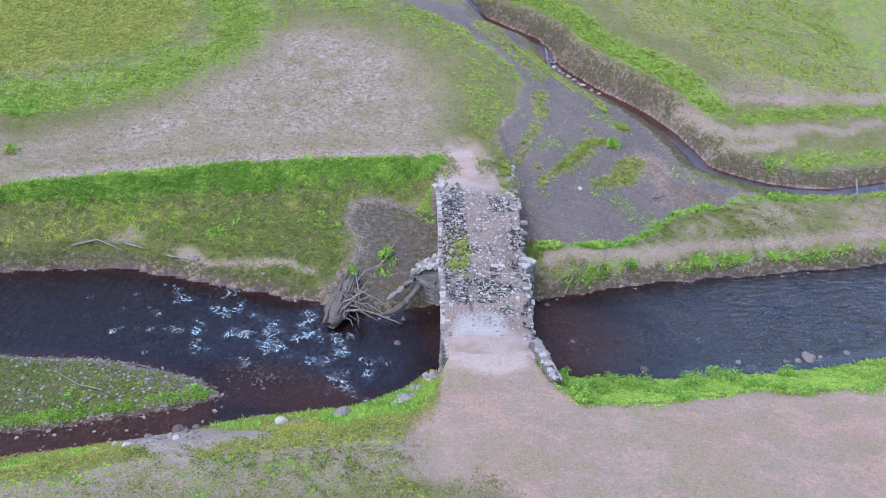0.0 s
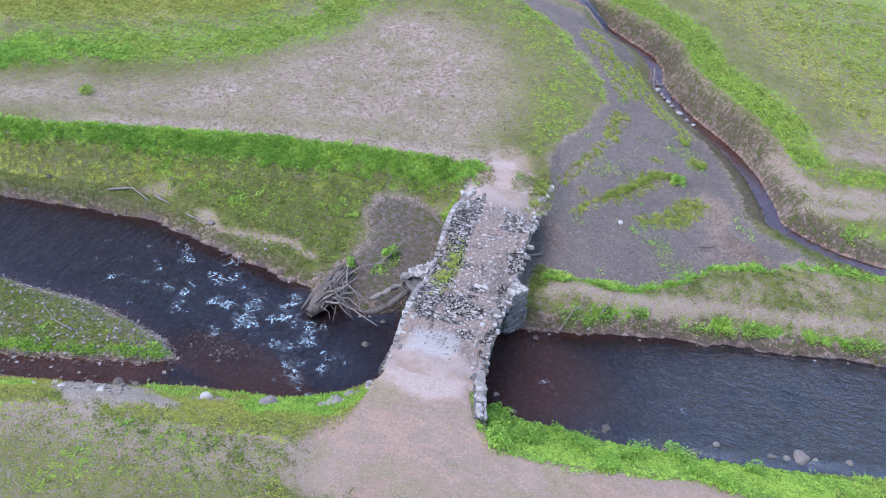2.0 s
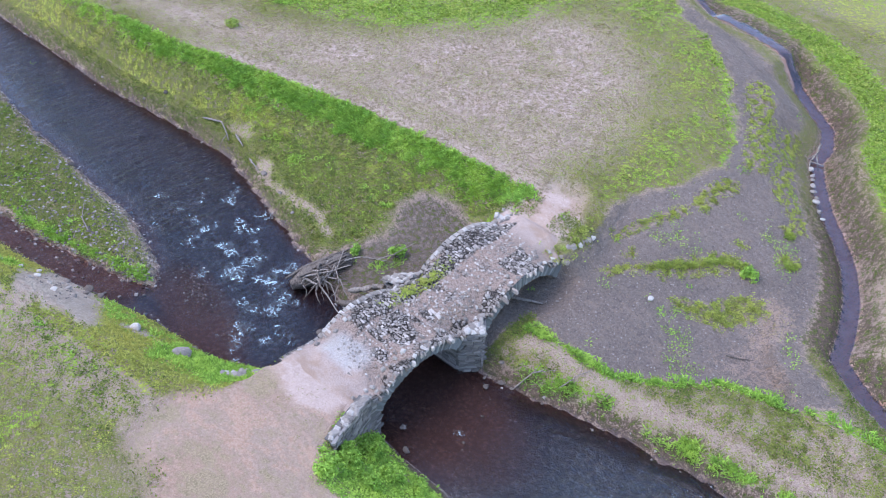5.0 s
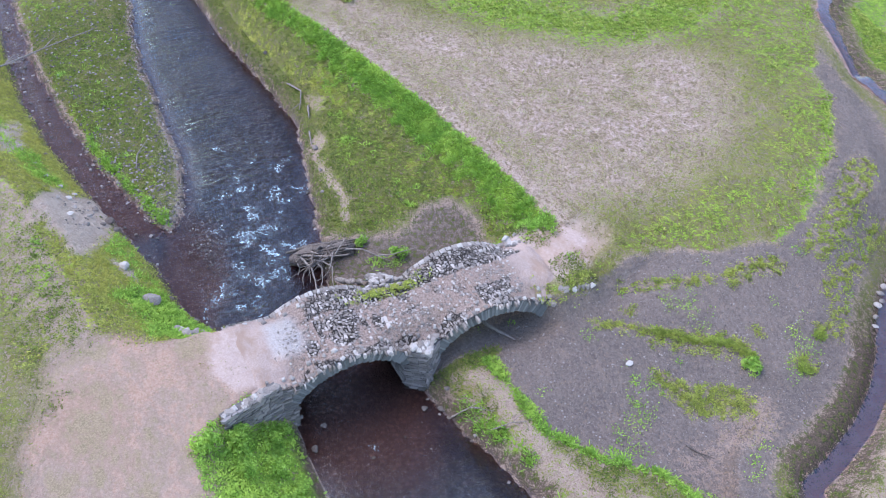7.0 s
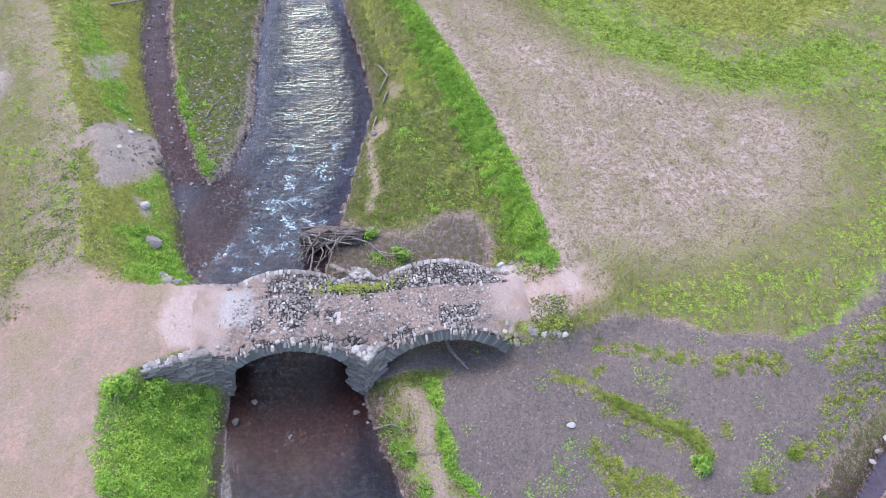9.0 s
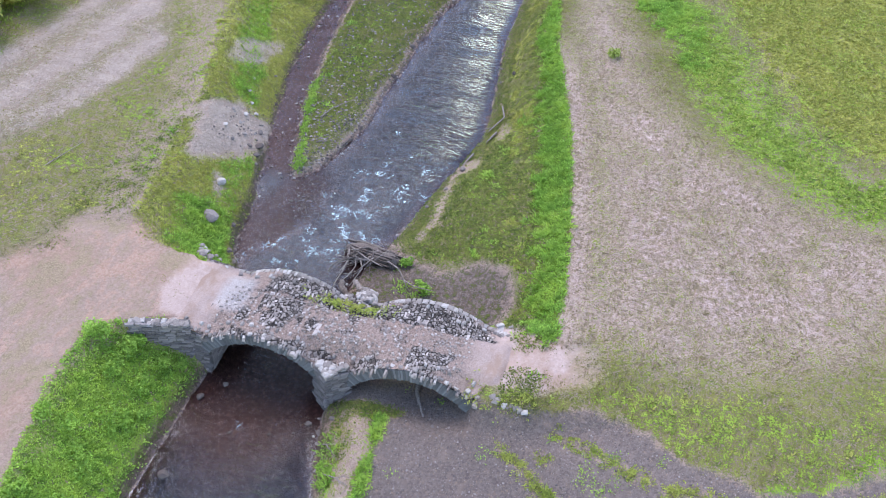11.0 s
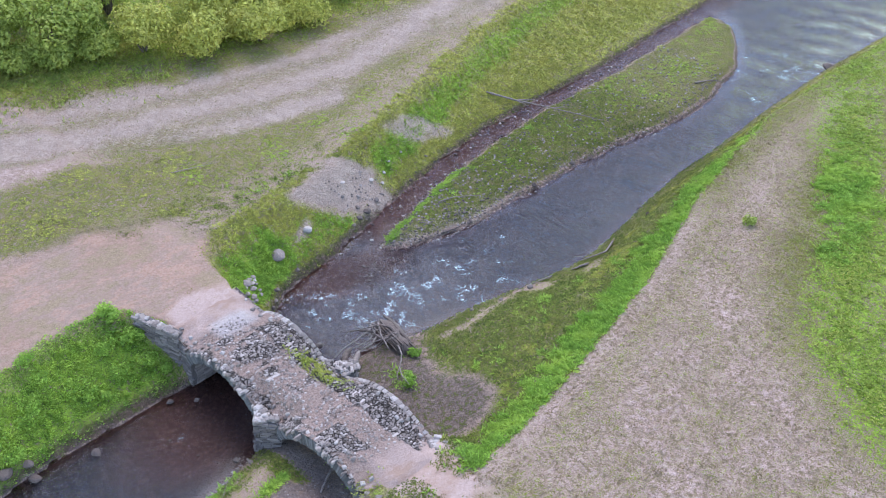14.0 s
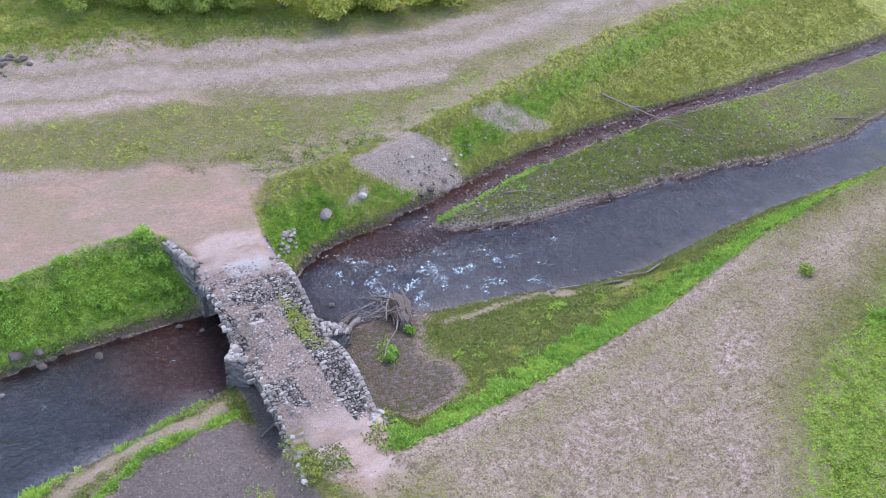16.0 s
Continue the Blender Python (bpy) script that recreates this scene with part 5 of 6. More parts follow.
branch_thing("driftwood_branch", "bare forked stick at the water's edge", [(7.0, 37.3, 0.1), (7.4, 37.9, 0.25), (8.1, 38.6, 0.1)], 0.04, 207, 3)
branch_thing("driftwood_branch", "bare forked stick at the water's edge", [(8.6, 38.2, 0.08), (9.0, 38.9, 0.2), (9.2, 39.4, 0.06)], 0.035, 208, 2)
branch_thing("driftwood_log", "pale log lying under the dry arch", [(3.2, 40.4, 0.1), (4.1, 40.5, 0.15), (5.2, 41.1, 0.08)], 0.13, 209, 0)
branch_thing("driftwood_log", "dead forked stump standing in the brook", [(7.8, 60.6, 0.75), (7.9, 60.2, 0.4), (7.9, 59.6, 0.15), (8.6, 59.8, 0.1)], 0.085, 210, 3)
branch_thing("driftwood_branch", "dead sticks across the brook", [(24.2, 46.8, 0.3), (23.7, 45.2, 0.2), (23.4, 44.0, 0.1)], 0.06, 211, 3)
branch_thing("driftwood_branch", "thin branch on the silt", [(12.4, 44.6, 0.04), (12.9, 44.9, 0.06), (13.3, 45.3, 0.03)], 0.04, 212, 1, BARK)
branch_thing("driftwood_branch", "dark plank at the island's edge", [(-11.6, 31.4, 0.08), (-12.8, 31.7, 0.08)], 0.07, 213, 0, BARK)
branch_thing("driftwood_branch", "thin bare branch on the dry grass", [(-2.0, 20.2, 0.05), (-4.6, 20.9, 0.06)], 0.03, 214, 0)

# ---- rocks ----


def rock_mesh(seed, flat=0.6, material=BOULDER):
    r = random.Random(seed)
    bm = bmesh.new()
    bmesh.ops.create_icosphere(bm, subdivisions=2, radius=0.5)
    cuts = [(Vector((r.uniform(-1, 1), r.uniform(-1, 1), r.uniform(-0.4, 1))).normalized(), r.uniform(0.28, 0.42)) for _ in range(7)]
    for v in bm.verts:
        for n, d in cuts:
            k = v.co.dot(n) - d
            if k > 0:
                v.co -= n * k * 0.9
        v.co *= 1 + 0.07 * noise.noise(v.co * 3 + Vector((seed, 0, 0)))
        v.co.z *= flat
    return finish(bm, "rock", material)


ROCKS = [rock_mesh(i, 0.5 + 0.08 * (i % 4)) for i in range(7)]
PALE_ROCKS = [rock_mesh(i + 20, 0.45 + 0.07 * (i % 4), PALE) for i in range(6)]


def rock(x, y, size, label, group="", sink=0.25, name="rock", above=None):
    r = random.Random(int(x * 131 + y * 977))
    z = max(float(land(x, y)), float(water_level(x)) - 0.06) if above is None else above
    forms = PALE_ROCKS if "pale" in label else ROCKS
    ob = tagged(new(name, forms[r.randrange(len(forms))]), label, "rock", group)
    ob.matrix_world = pose(x, y, z + size * (0.3 - sink), r.uniform(-8, 8), r.uniform(-8, 8), r.uniform(0, 360)) @ Matrix.Diagonal((size * r.uniform(0.85, 1.3), size, size * r.uniform(0.8, 1.1), 1))
    return ob


for x, y, s in ((-3.0, 28.0, 0.85), (-5.4, 27.4, 0.6)):
    rock(x, y, s, "large pale grey boulder in the bank grass", "bank boulders", 0.2, "boulder")
for x, y, s in ((10.1, 32.3, 0.46), (13.5, 31.35, 0.72), (12.55, 31.35, 0.42), (12.6, 31.85, 0.5), (14.5, 32.9, 0.34), (16.7, 33.0, 0.36), (17.85, 33.3, 0.7), (17.3, 33.1, 0.36), (18.4, 33.4, 0.3), (19.7, 33.7, 0.34)):
    rock(x, y, s, "grey boulder at the south water's edge", "boulders along the south bank", 0.15, "boulder")
for x, y, s in ((6.1, 36.6, 0.32), (6.4, 37.2, 0.34), (5.7, 36.9, 0.2), (6.9, 37.3, 0.22), (7.1, 35.3, 0.2), (7.5, 33.8, 0.2), (7.7, 33.5, 0.16), (6.0, 37.6, 0.26), (6.7, 36.2, 0.15), (8.3, 37.6, 0.2), (5.3, 32.6, 0.3), (6.2, 31.9, 0.34), (5.8, 35.0, 0.14), (8.0, 36.0, 0.14)):
    rock(x, y, s, "small wet stone in the shallow water", "stones in the shallows", 0.1)
for x, y, s in ((-1.3, 29.9, 0.29), (-1.7, 29.5, 0.32), (-0.9, 30.2, 0.29), (-3.5, 28.9, 0.29), (-9.6, 27.5, 0.54), (-8.9, 27.7, 0.43), (-10.7, 27.1, 0.36), (-9.2, 27.2, 0.32), (-8.3, 27.9, 0.29), (-13.9, 26.6, 0.22), (-16.1, 25.7, 0.23), (-18.6, 26.0, 0.25), (-18.0, 25.7, 0.20), (-20.3, 25.5, 0.22), (-23.3, 25.6, 0.27), (-23.9, 25.5, 0.22), (-12.4, 27.4, 0.19), (-11.6, 28.0, 0.16), (-14.9, 26.9, 0.17), (-10.2, 28.3, 0.14), (-30.4, 25.6, 0.22), (-33.2, 25.4, 0.22), (-36.0, 25.2, 0.20), (-27.5, 25.2, 0.18), (-21.8, 25.3, 0.14), (-6.9, 28.9, 0.20)):
    rock(x, y, s, "weathered grey stone beside the side channel", "stones along the side channel", 0.15)
for x, y, s in ((-9.2, 25.9, 0.32), (-10.3, 26.2, 0.28), (-11.2, 26.1, 0.34), (-8.7, 26.5, 0.3), (-10.8, 25.6, 0.24), (-11.8, 26.4, 0.3), (-12.4, 25.9, 0.26), (-13.2, 25.4, 0.25), (-14.5, 25.1, 0.24), (-16.4, 24.6, 0.25), (-9.7, 26.7, 0.3)):
    rock(x, y, s, "broken pale stone on the eroded gravel bank", "stones on the gravel bank", 0.15)
for x, y, s in ((-11.0, 38.3, 0.4), (-9.2, 37.9, 0.22), (-7.6, 37.4, 0.2), (-20.6, 38.8, 0.3), (-16.2, 32.0, 0.3), (-19.0, 31.9, 0.35), (-22.6, 31.9, 0.35), (-24.0, 32.2, 0.25), (-13.6, 31.8, 0.25), (-1.0, 33.6, 0.35), (-0.8, 35.3, 0.3), (-46.0, 37.0, 0.9), (-47.5, 36.6, 0.6), (-38.6, 36.9, 0.35)):
    rock(x, y, s, "dark wet stone at the river's edge", "stones at the river's edge", 0.12)
for x, y, s in ((9.1, 57.7, 0.34), (9.4, 57.2, 0.38), (9.9, 56.6, 0.42), (8.8, 58.3, 0.3), (10.4, 56.0, 0.32), (9.7, 57.1, 0.28), (8.3, 59.0, 0.34), (10.8, 55.6, 0.26), (8.6, 58.6, 0.26)):
    rock(x, y, s, "pale stone in the brook bed", "stones in the brook", 0.1, "rock", float(land(x, y)) + 0.12)
for x, y, s in ((8.4, 44.6, 0.3), (5.6, 41.6, 0.18)):
    rock(x, y, s, "single pale stone on the silt flat", "", 0.12)
pile = random.Random(8)
for i in range(16):
    rock(9.8 + pile.gauss(0, 0.7), 8.6 + pile.gauss(0, 0.6), pile.uniform(0.3, 0.6), "dark slab in a heap of stones beside the track", "stone heap by the track", 0.1)
heap = random.Random(5)
for i in range(26):
    t = heap.random()
    x, y = 0.9 - 1.9 * t + heap.uniform(-0.3, 0.25), 30.7 - 2.3 * t + heap.uniform(-0.1, 0.5)
    rock(x, y, heap.uniform(0.22, 0.42), "tumbled pale wall stone on the bank by the bridge", "tumbled wall stones", 0.1)


def build_pebbles():
    r = np.random.default_rng(3)
    me = [cobble_mesh("pebbles", 300 + i, SHINGLE, 0.6) for i in range(5)]
    forms = shapes_of(me)
    verts, faces, n = [], [], 0

    def strew(x, y, lo, hi):
        nonlocal n
        z = np.maximum(land(x, y), water_level(x) - 0.04)
        for i in range(len(x)):
            v, f = forms[i % 5]
            s = r.uniform(lo, hi)
            a = r.uniform(0, 6.3)
            ca, sa = math.cos(a), math.sin(a)
            w = v * np.array([s * 1.3, s, s * 0.7])
            verts.append(np.stack([w[:, 0] * ca - w[:, 1] * sa + x[i], w[:, 0] * sa + w[:, 1] * ca + y[i], w[:, 2] + z[i] + 0.1 * s], 1))
            faces.append(f + n)
            n += len(v)

    x, y = r.uniform(-40, -8, 24000), r.uniform(26, 34, 24000)
    wd = water_depth(x, y)
    isle = (y > gully_north(x) - 0.2) & (y < island_north(x) + 0.5) & (wd < 0.25)
    tip = np.exp(-((x + 9) / 7) ** 2) * 0.22 + 0.08 + 0.10 * sm(1.6, 0.2, island_north(x) - y)
    k = isle & (r.random(24000) < tip)
    strew(x[k], y[k], 0.04, 0.11)
    x, y = r.uniform(-44, 20, 16000), r.uniform(24, 44, 16000)
    k = (np.abs(water_depth(x, y) - 0.1) < 0.28) & (r.random(16000) < np.where((x > 5) & (y < 36), 0.02, 0.18))
    strew(x[k], y[k], 0.04, 0.13)
    # the island's stony tail and stones that break the side channel's surface
    x, y = r.normal(-6.6, 1.2, 420), r.normal(31.4, 0.55, 420)
    k = (x > -9.5) & (water_depth(x, y) > -0.2) & (r.random(420) < sm(-3.6, -7.5, x + 1.2 * np.abs(y - 31.4)))
    strew(x[k], y[k], 0.03, 0.09)
    x, y = r.uniform(-38, -6, 5000), r.uniform(22, 32, 5000)
    k = (water_depth(x, y) > 0.1) & (y < gully_north(np.clip(x, -50, -8)) + 0.2) & (r.random(5000) < 0.13)
    strew(x[k], y[k], 0.05, 0.16)
    x, y = r.normal(-10.0, 1.2, 50), r.normal(26.4, 0.5, 50)
    k = water_depth(x, y) < 0
    strew(x[k], y[k], 0.04, 0.10)
    x, y = r.uniform(4.5, 15, 4200), r.uniform(40, 54, 4200)
    k = (cover(x, y)["mud"] > 0.6) & (r.random(4200) < 0.3 + 0.4 * sm(45, 41, y))
    strew(x[k], y[k], 0.025, 0.065)
    ob = new("pebbles", mesh_of("pebbles", np.concatenate(verts), np.concatenate(faces), SHINGLE))
    return tagged(ob, "scattered grey pebbles on shore and silt", "pebbles", kind="stuff")


build_pebbles()

# ---- grass ----


def blades(name, label, x, y, height, width, material, per, seed, spreadout=0.06, lift=None):
    """Tufts of single blades, joined."""
    r = np.random.default_rng(seed)
    x, y, h = np.repeat(x, per), np.repeat(y, per), np.repeat(height, per)
    n = len(x)
    x, y = x + r.normal(0, spreadout, n), y + r.normal(0, spreadout, n)
    z = land(x, y) - 0.02 if lift is None else np.repeat(lift, per)
    h = h * r.uniform(0.55, 1.15, n)
    lean, b = r.uniform(0.5, 2.2, n), r.uniform(0, 2 * np.pi, n)
    a = b + np.pi / 2 + r.uniform(-0.5, 0.5, n)
    w = width * r.uniform(0.7, 1.4, n)
    base = np.stack([x, y, z], 1)
    side = np.stack([np.cos(a) * w, np.sin(a) * w, 0 * w], 1)
    tip = base + np.stack([np.cos(b) * lean * h, np.sin(b) * lean * h, h], 1)
    mid = base * 0.45 + tip * 0.55 + np.stack([0 * h, 0 * h, 0.12 * h], 1)
    verts = np.stack([base - side * 0.5, mid - side, tip, mid + side], 1).reshape(-1, 3)
    faces = np.arange(4 * n).reshape(-1, 4)
    ob = new(name, mesh_of(name, verts, faces, material))
    return tagged(ob, label, "grass", kind="stuff")


def scatter(box, count, seed):
    r = np.random.default_rng(seed)
    x, y = r.uniform(box[0], box[1], count), r.uniform(box[2], box[3], count)
    c = cover(x, y)
    clear = 1 - np.clip(c["mud"] + c["red"] + c["gravel"] + c["bed"] + 0.8 * c["brown"], 0, 1)
    rag = 0.3 * ripple(x, y, 0.5) + 0.25 * ripple(y, x, 1.3)
    off_bridge = ~((np.abs(x - 2.8) < 2.1) & (np.abs(y - 37) < 6.7))
    return x, y, c, clear, rag, r.random(count), off_bridge


r2 = np.random.default_rng(77)
x, y, c, clear, rag, dice, off = scatter((-34, 22, 22, 50), 330000, 21)
inside = sm(-34, -28, x) * sm(22, 18, x) * sm(22, 24.5, y) * sm(50, 46.5, y)
dice = np.where(r2.random(len(x)) < inside, dice, 2.0)
lush = sm(0.38, 0.95, c["green"] + 0.7 * rag)
k = off & (dice < lush * np.clip(clear + 0.15, 0, 1))
tall = (0.08 + 0.09 * (0.5 + 0.5 * ripple(x, y, 1.1)) + 0.07 * np.clip(ripple(x, y, 0.3), -0.6, 1)) * np.where(y < 34, 0.75, 1.0) * np.where((x > 5) & (y < 32), 1.8, 1.0)
leafy = k & (x > 5) & (y < 32.5)
k = k & ~(leafy & (0.7 * ripple(x, y, 0.45) + 0.5 * ripple(y, x, 0.25) < -0.5 + 0.5 * sm(1.4, 0.4, south_edge(x) - y)))
leafy = leafy & k
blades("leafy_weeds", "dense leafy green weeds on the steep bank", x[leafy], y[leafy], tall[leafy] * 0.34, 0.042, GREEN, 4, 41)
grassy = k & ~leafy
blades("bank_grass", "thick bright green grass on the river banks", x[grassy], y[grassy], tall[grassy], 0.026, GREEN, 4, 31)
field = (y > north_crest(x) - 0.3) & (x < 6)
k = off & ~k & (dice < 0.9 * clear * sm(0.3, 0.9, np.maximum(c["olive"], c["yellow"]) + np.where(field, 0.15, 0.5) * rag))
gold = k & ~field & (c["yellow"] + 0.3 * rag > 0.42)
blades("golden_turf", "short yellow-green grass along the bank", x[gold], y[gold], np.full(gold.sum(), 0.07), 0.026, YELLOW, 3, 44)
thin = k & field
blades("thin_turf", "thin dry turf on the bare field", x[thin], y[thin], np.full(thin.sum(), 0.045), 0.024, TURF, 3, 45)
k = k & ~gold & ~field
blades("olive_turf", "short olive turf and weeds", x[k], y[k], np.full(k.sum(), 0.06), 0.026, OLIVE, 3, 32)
x, y, c, clear, rag, dice, off = scatter((-50, 29, 5, 72), 300000, 22)
inside = sm(-34, -28, x) * sm(22, 18, x) * sm(22, 24.5, y) * sm(50, 46.5, y)
far = r2.random(len(x)) > inside
lush = sm(0.35, 0.9, c["green"] + 0.7 * rag)
k = far & (dice < lush * clear)
blades("field_grass", "bright green grass in the fields", x[k], y[k], np.full(k.sum(), 0.10), 0.04, FIELD, 3, 33)
k2 = far & ~k & (dice < clear * sm(0.3, 0.8, c["yellow"] + 0.7 * rag))
used = k | k2
k = k2
blades("yellow_meadow", "yellowing meadow grass", x[k], y[k], np.full(k.sum(), 0.10), 0.04, YELLOW, 3, 34)
k = far & ~used & (dice < 0.7 * clear * sm(0.12, 0.95, c["olive"] + 0.12 * rag))
blades("dry_turf", "thin dry olive turf", x[k], y[k], np.full(k.sum(), 0.05), 0.026, TURF, 3, 35)
# sparse tufts on bare soil and silt
k = (c["mud"] + c["olive"] + c["green"] + c["red"] + c["gravel"] + c["bed"] < 0.55) & (dice < 0.5) & (y > 40)
blades("sparse_grass", "sparse withered grass on the bare field", x[k], y[k], np.full(k.sum(), 0.06), 0.025, DRY, 3, 36)
x, y, c, clear, rag, dice, off = scatter((3, 14, 44, 62), 90000, 25)
k = dice < 1.3 * weedy(x, y) * sm(-0.25, 0.4, ripple(x, y, 0.28) + 0.4 * rag)
blades("weed_patches", "clumps of yellow-green weeds on the grey silt", x[k], y[k], np.full(k.sum(), 0.05), 0.036, WEED, 4, 42, 0.06)
k = dice < 0.9 * band(x, y, [(7.5, 46.4), (8.6, 47.7), (9.3, 48.8), (10.2, 49.3)], 0.12, 0.14) + 0.8 * blob(x, y, 11.7, 50.9, 0.25, 0.3) + 0.8 * blob(x, y, 10.6, 52.5, 0.2, 0.3)
blades("green_weeds", "bright green weeds along a line in the silt", x[k], y[k], np.full(k.sum(), 0.10), 0.022, FIELD, 5, 43, 0.05)
x, y, c, clear, rag, dice, off = scatter((4, 18, 40, 64), 9000, 23)
k = (c["mud"] > 0.6) & (ripple(x, y, 2.2) + 0.6 * ripple(y, x, 0.7) > 0.62)
blades("silt_weeds", "small green weeds on the grey silt", x[k], y[k], np.full(k.sum(), 0.06), 0.03, GREEN, 5, 37, 0.1)


r3 = np.random.default_rng(51)
x, y = r3.normal(3.1, 0.75, 46), r3.normal(29.3, 0.7, 46)
blades("path_tufts", "small dark weed tufts on the trodden path", x, y, np.full(46, 0.04), 0.016, TURF, 6, 52, 0.05)


def build_deck_weeds():
    r = np.random.default_rng(9)
    n = 520
    u, v = r.normal(-0.1, 0.75, n), np.clip(r.normal(-1.05, 0.24, n), -1.9, -0.55)
    extra_u, extra_v = r.uniform(5.4, 8.2, 300), r.normal(1.75, 0.28, 300)
    u, v = np.concatenate([u, extra_u]), np.concatenate([v, extra_v])
    z = np.array([max(deck_top(a, np.clip(b, -HALF, HALF)), 0) if a < 6.9 else -1 for a, b in zip(u, v)])
    t = radians(1.43)
    x, y = 2.78 + v * math.cos(t) - u * math.sin(t), 37.0 + v * math.sin(t) + u * math.cos(t)
    z = np.where(z < 0, land(x, y), z)
    k = (ripple(u, v, 0.35) > -0.25)
    return blades("deck_weeds", "weeds and moss growing between the bridge stones", x[k], y[k], np.full(k.sum(), 0.07), 0.026, WEED, 4, 38, 0.05, z[k])


build_deck_weeds()

# ---- bushes and trees ----


def build_bush(x, y, wide, high, material, name, label, seed, leaf=0.13, count=2600):
    r = np.random.default_rng(seed)
    base = float(land(x, y))
    bush = tagged(new(name), label, name.split("_")[-1], "scrub beside the track" if high > 1 else "")
    bush.location = (x, y, base)
    stems = max(3, int(high * 1.4))
    tips = []
    for i in range(stems):
        a = 2 * math.pi * i / stems + r.uniform(-0.4, 0.4)
        q = wide * r.uniform(0.15, 0.4)
        p = [(0.05 * math.cos(a), 0.05 * math.sin(a), -0.1), (q * 0.4 * math.cos(a), q * 0.4 * math.sin(a), high * 0.4), (q * math.cos(a), q * math.sin(a), high * r.uniform(0.7, 0.95))]
        s = 0.02 * high
        limb("stem", p, [s, s * 0.7, s * 0.25], BARK, bush, seed * 50 + i, 6)
        tips += p[1:]
    lobes = [(r.uniform(-0.6, 0.6) * wide * 0.5, r.uniform(-0.6, 0.6) * wide * 0.5, high * r.uniform(0.35, 0.8), wide * r.uniform(0.2, 0.36)) for _ in range(9)]
    which = r.integers(0, len(lobes), count)
    L = np.array(lobes)[which]
    d = r.normal(size=(count, 3))
    d /= np.linalg.norm(d, axis=1)[:, None]
    rad = L[:, 3] * r.uniform(0.45, 1.08, count) ** 0.6
    p = L[:, :3] + d * rad[:, None] * np.array([1, 1, 0.85])
    p[:, 2] = np.clip(p[:, 2], 0.03, None)
    n = d + r.normal(0, 0.7, (count, 3)) + np.array([0, 0, 0.5])
    n /= np.linalg.norm(n, axis=1)[:, None]
    t = np.cross(n, r.normal(size=(count, 3)))
    t /= np.linalg.norm(t, axis=1)[:, None]
    b = np.cross(n, t)
    s = leaf * r.uniform(0.6, 1.4, count)[:, None]
    verts = np.stack([p - t * s, p - b * s * 0.5, p + t * s, p + b * s * 0.5 + n * s * 0.2], 1).reshape(-1, 3)
    part("crown", mesh_of("crown", verts, np.arange(4 * count).reshape(-1, 4), material), bush)
    return bush


for i, (x, y, w, h) in enumerate(((-11.5, 10.5, 4.2, 2.6), (-15.0, 11.0, 4.0, 2.2), (-18.5, 10.2, 4.0, 2.0), (-8.2, 8.0, 4.4, 3.0), (-13.0, 7.0, 5.0, 3.4), (-19.0, 6.0, 5.0, 3.0), (-24.0, 8.0, 4.0, 2.0))):
    build_bush(x, y, w, h, BUSH, "scrub_bush", "dense olive-green scrub bush beside the gravel track", 400 + i, 0.12, 3600)
for i, (x, y, w, h) in enumerate(((-4.0, 5.0, 5.0, 4.2), (-0.5, 3.5, 5.0, 4.6), (-9.0, 2.5, 6.0, 5.5), (3.5, 1.0, 5.0, 4.5), (-4.0, -1.0, 6.0, 6.0), (8.0, -2.0, 5.0, 4.0))):
    build_bush(x, y, w, h, DARKBUSH, "broadleaf_tree", "young dark green broadleaf tree with several stems", 420 + i, 0.15, 4200)
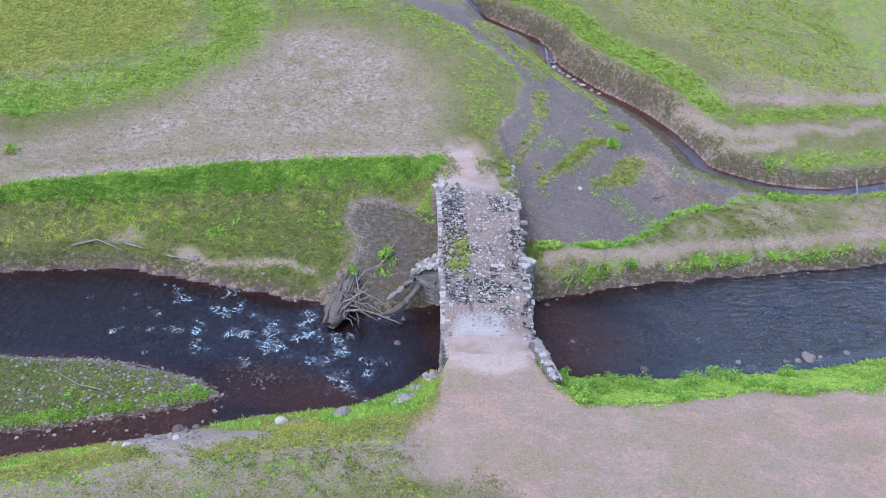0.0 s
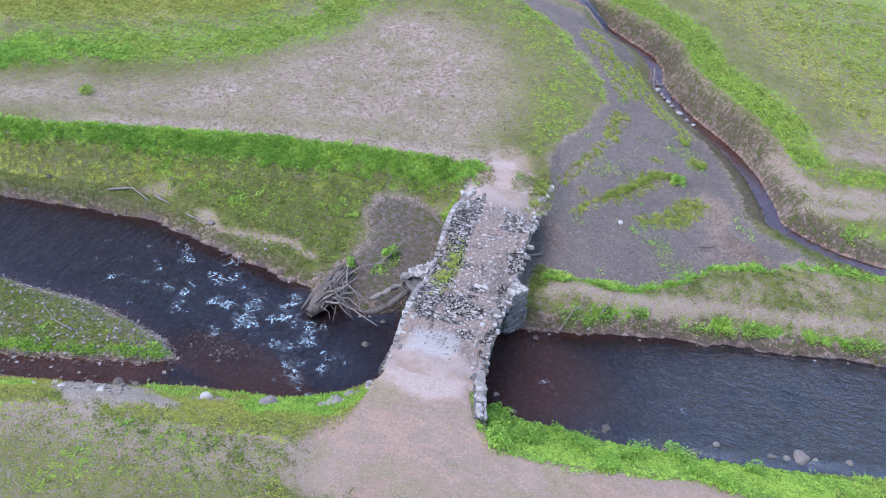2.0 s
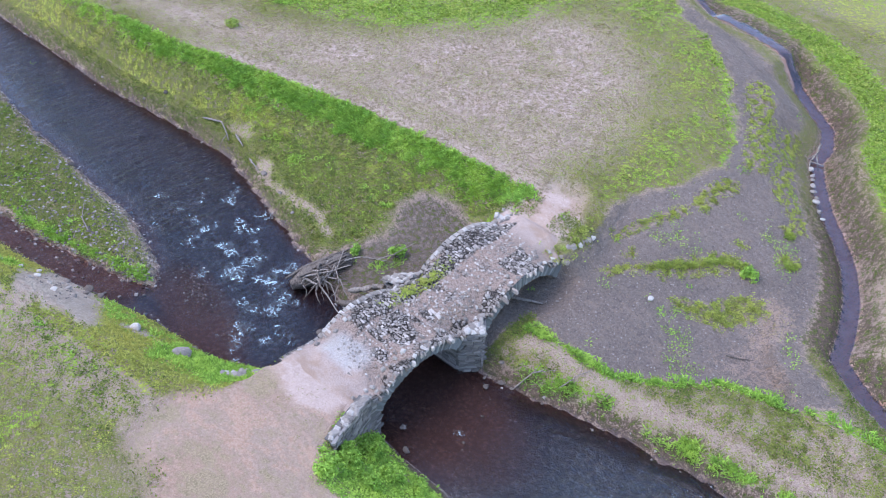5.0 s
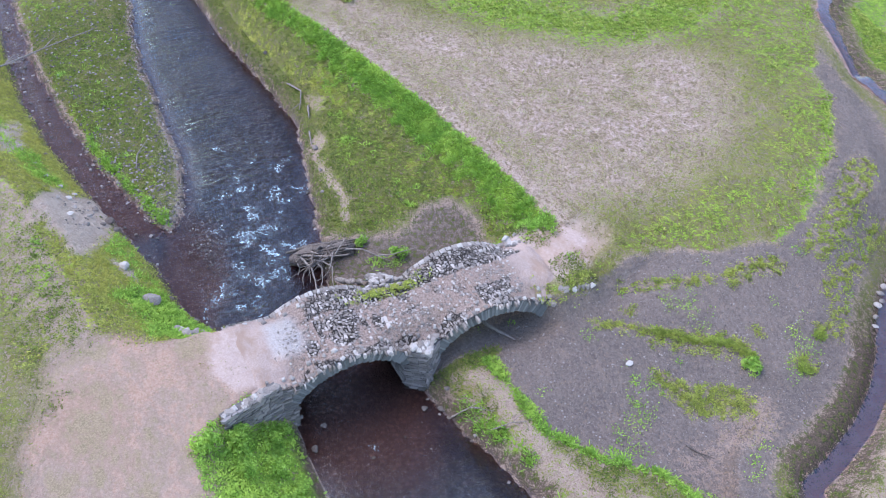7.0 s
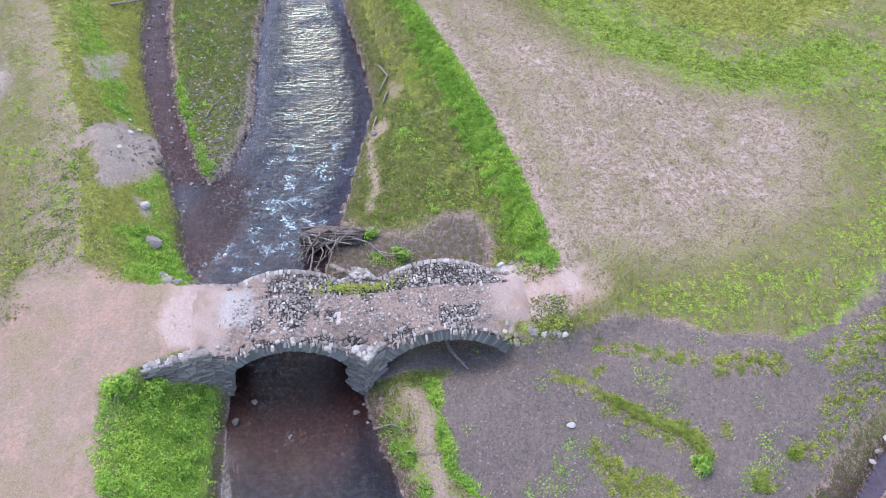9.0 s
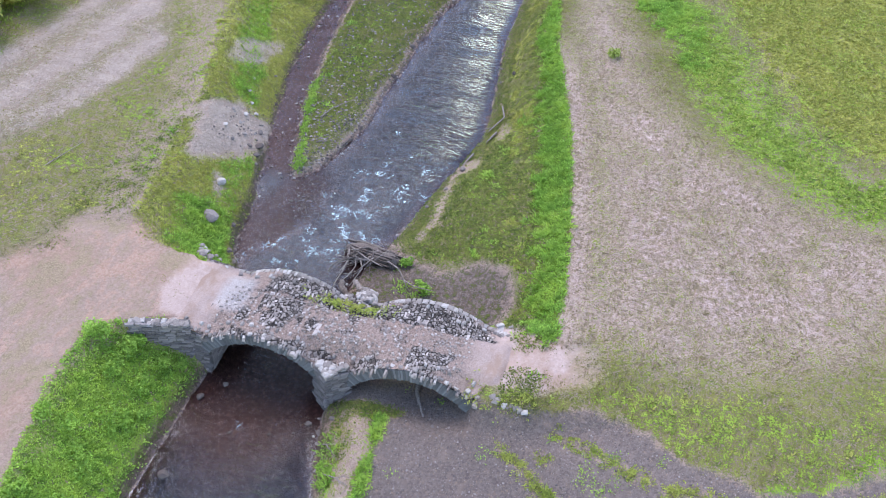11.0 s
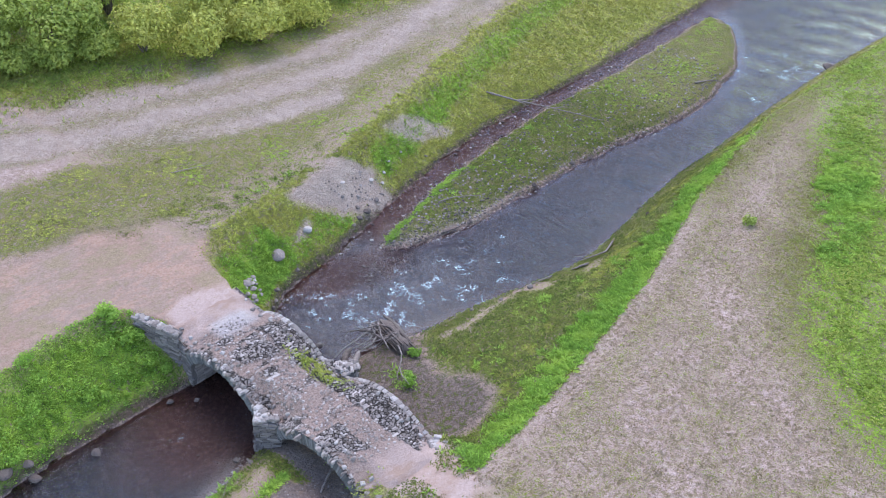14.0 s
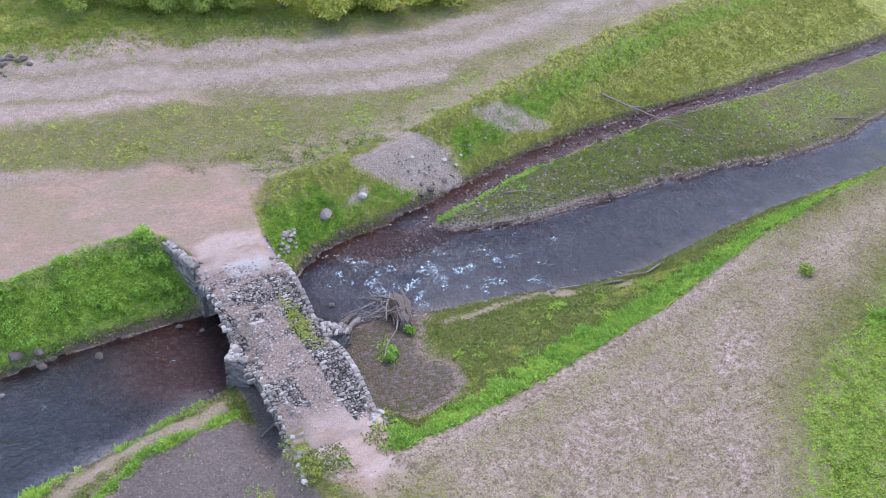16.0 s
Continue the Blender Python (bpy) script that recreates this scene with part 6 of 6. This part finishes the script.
for i, (x, y, w, h) in enumerate(((-5.6, 6.9, 2.8, 1.9), (-3.0, 6.4, 2.6, 1.7), (-0.8, 6.1, 2.4, 1.5), (1.6, 5.0, 2.6, 1.8), (4.2, 4.0, 2.6, 1.9))):
    build_bush(x, y, w, h, DARKBUSH, "scrub_bush", "low dark green shrub at the edge of the gravel", 470 + i, 0.10, 2600)
build_bush(-21.4, 44.2, 0.75, 0.45, DARKBUSH, "small_bush", "single small dark weed clump on the bare field", 440, 0.06, 500)
build_bush(-3.4, 37.7, 0.6, 0.45, GREEN, "small_bush", "bright green sapling sprouting beside the stump", 441, 0.06, 380)
build_bush(-1.8, 38.9, 0.8, 0.5, GREEN, "small_bush", "bright green weeds below the bridge pier", 442, 0.06, 420)
build_bush(10.7, 49.0, 0.8, 0.4, GREEN, "small_bush", "bright green weed clump on the silt flat", 443, 0.06, 500)
for i, (x, y, w) in enumerate(((5.75, 29.2, 0.9), (6.0, 30.2, 1.0), (6.3, 29.0, 0.9), (5.6, 30.9, 0.6))):
    build_bush(x, y, w, 0.45, GREEN, "small_bush", "leafy green weeds at the foot of the wing wall", 450 + i, 0.06, 520)
bank = random.Random(19)
for i in range(16):
    x = bank.uniform(6.2, 17)
    y = float(south_edge(x)) - bank.uniform(0.5, 3.4)
    build_bush(x, y, bank.uniform(0.7, 1.3), bank.uniform(0.3, 0.5), GREEN, "small_bush", "leafy green weed clump on the steep bank", 480 + i, 0.055, 420)
build_bush(6.4, 27.9, 1.1, 0.6, GREEN, "small_bush", "leafy weed clump at the top of the bank", 444, 0.07, 700)


def build_scrub_grass():
    x, y, c, clear, rag, dice, off = scatter((-30, 14, -4, 13.5), 60000, 24)
    deep = 12.2 - 0.16 * np.abs(x + 8) * (x > -8) + 0.8 * ripple(x, y, 1.4) - y
    k = dice < 0.28 * sm(-0.6, 2.5, deep) + 0.10 * sm(-3.0, 0.5, deep) * sm(0.3, 0.8, ripple(x, y, 0.6))
    return blades("tall_grass", "tall yellow-green grass below the scrub", x[k], y[k], np.full(k.sum(), 0.17), 0.03, FIELD, 4, 39, 0.12)


build_scrub_grass()
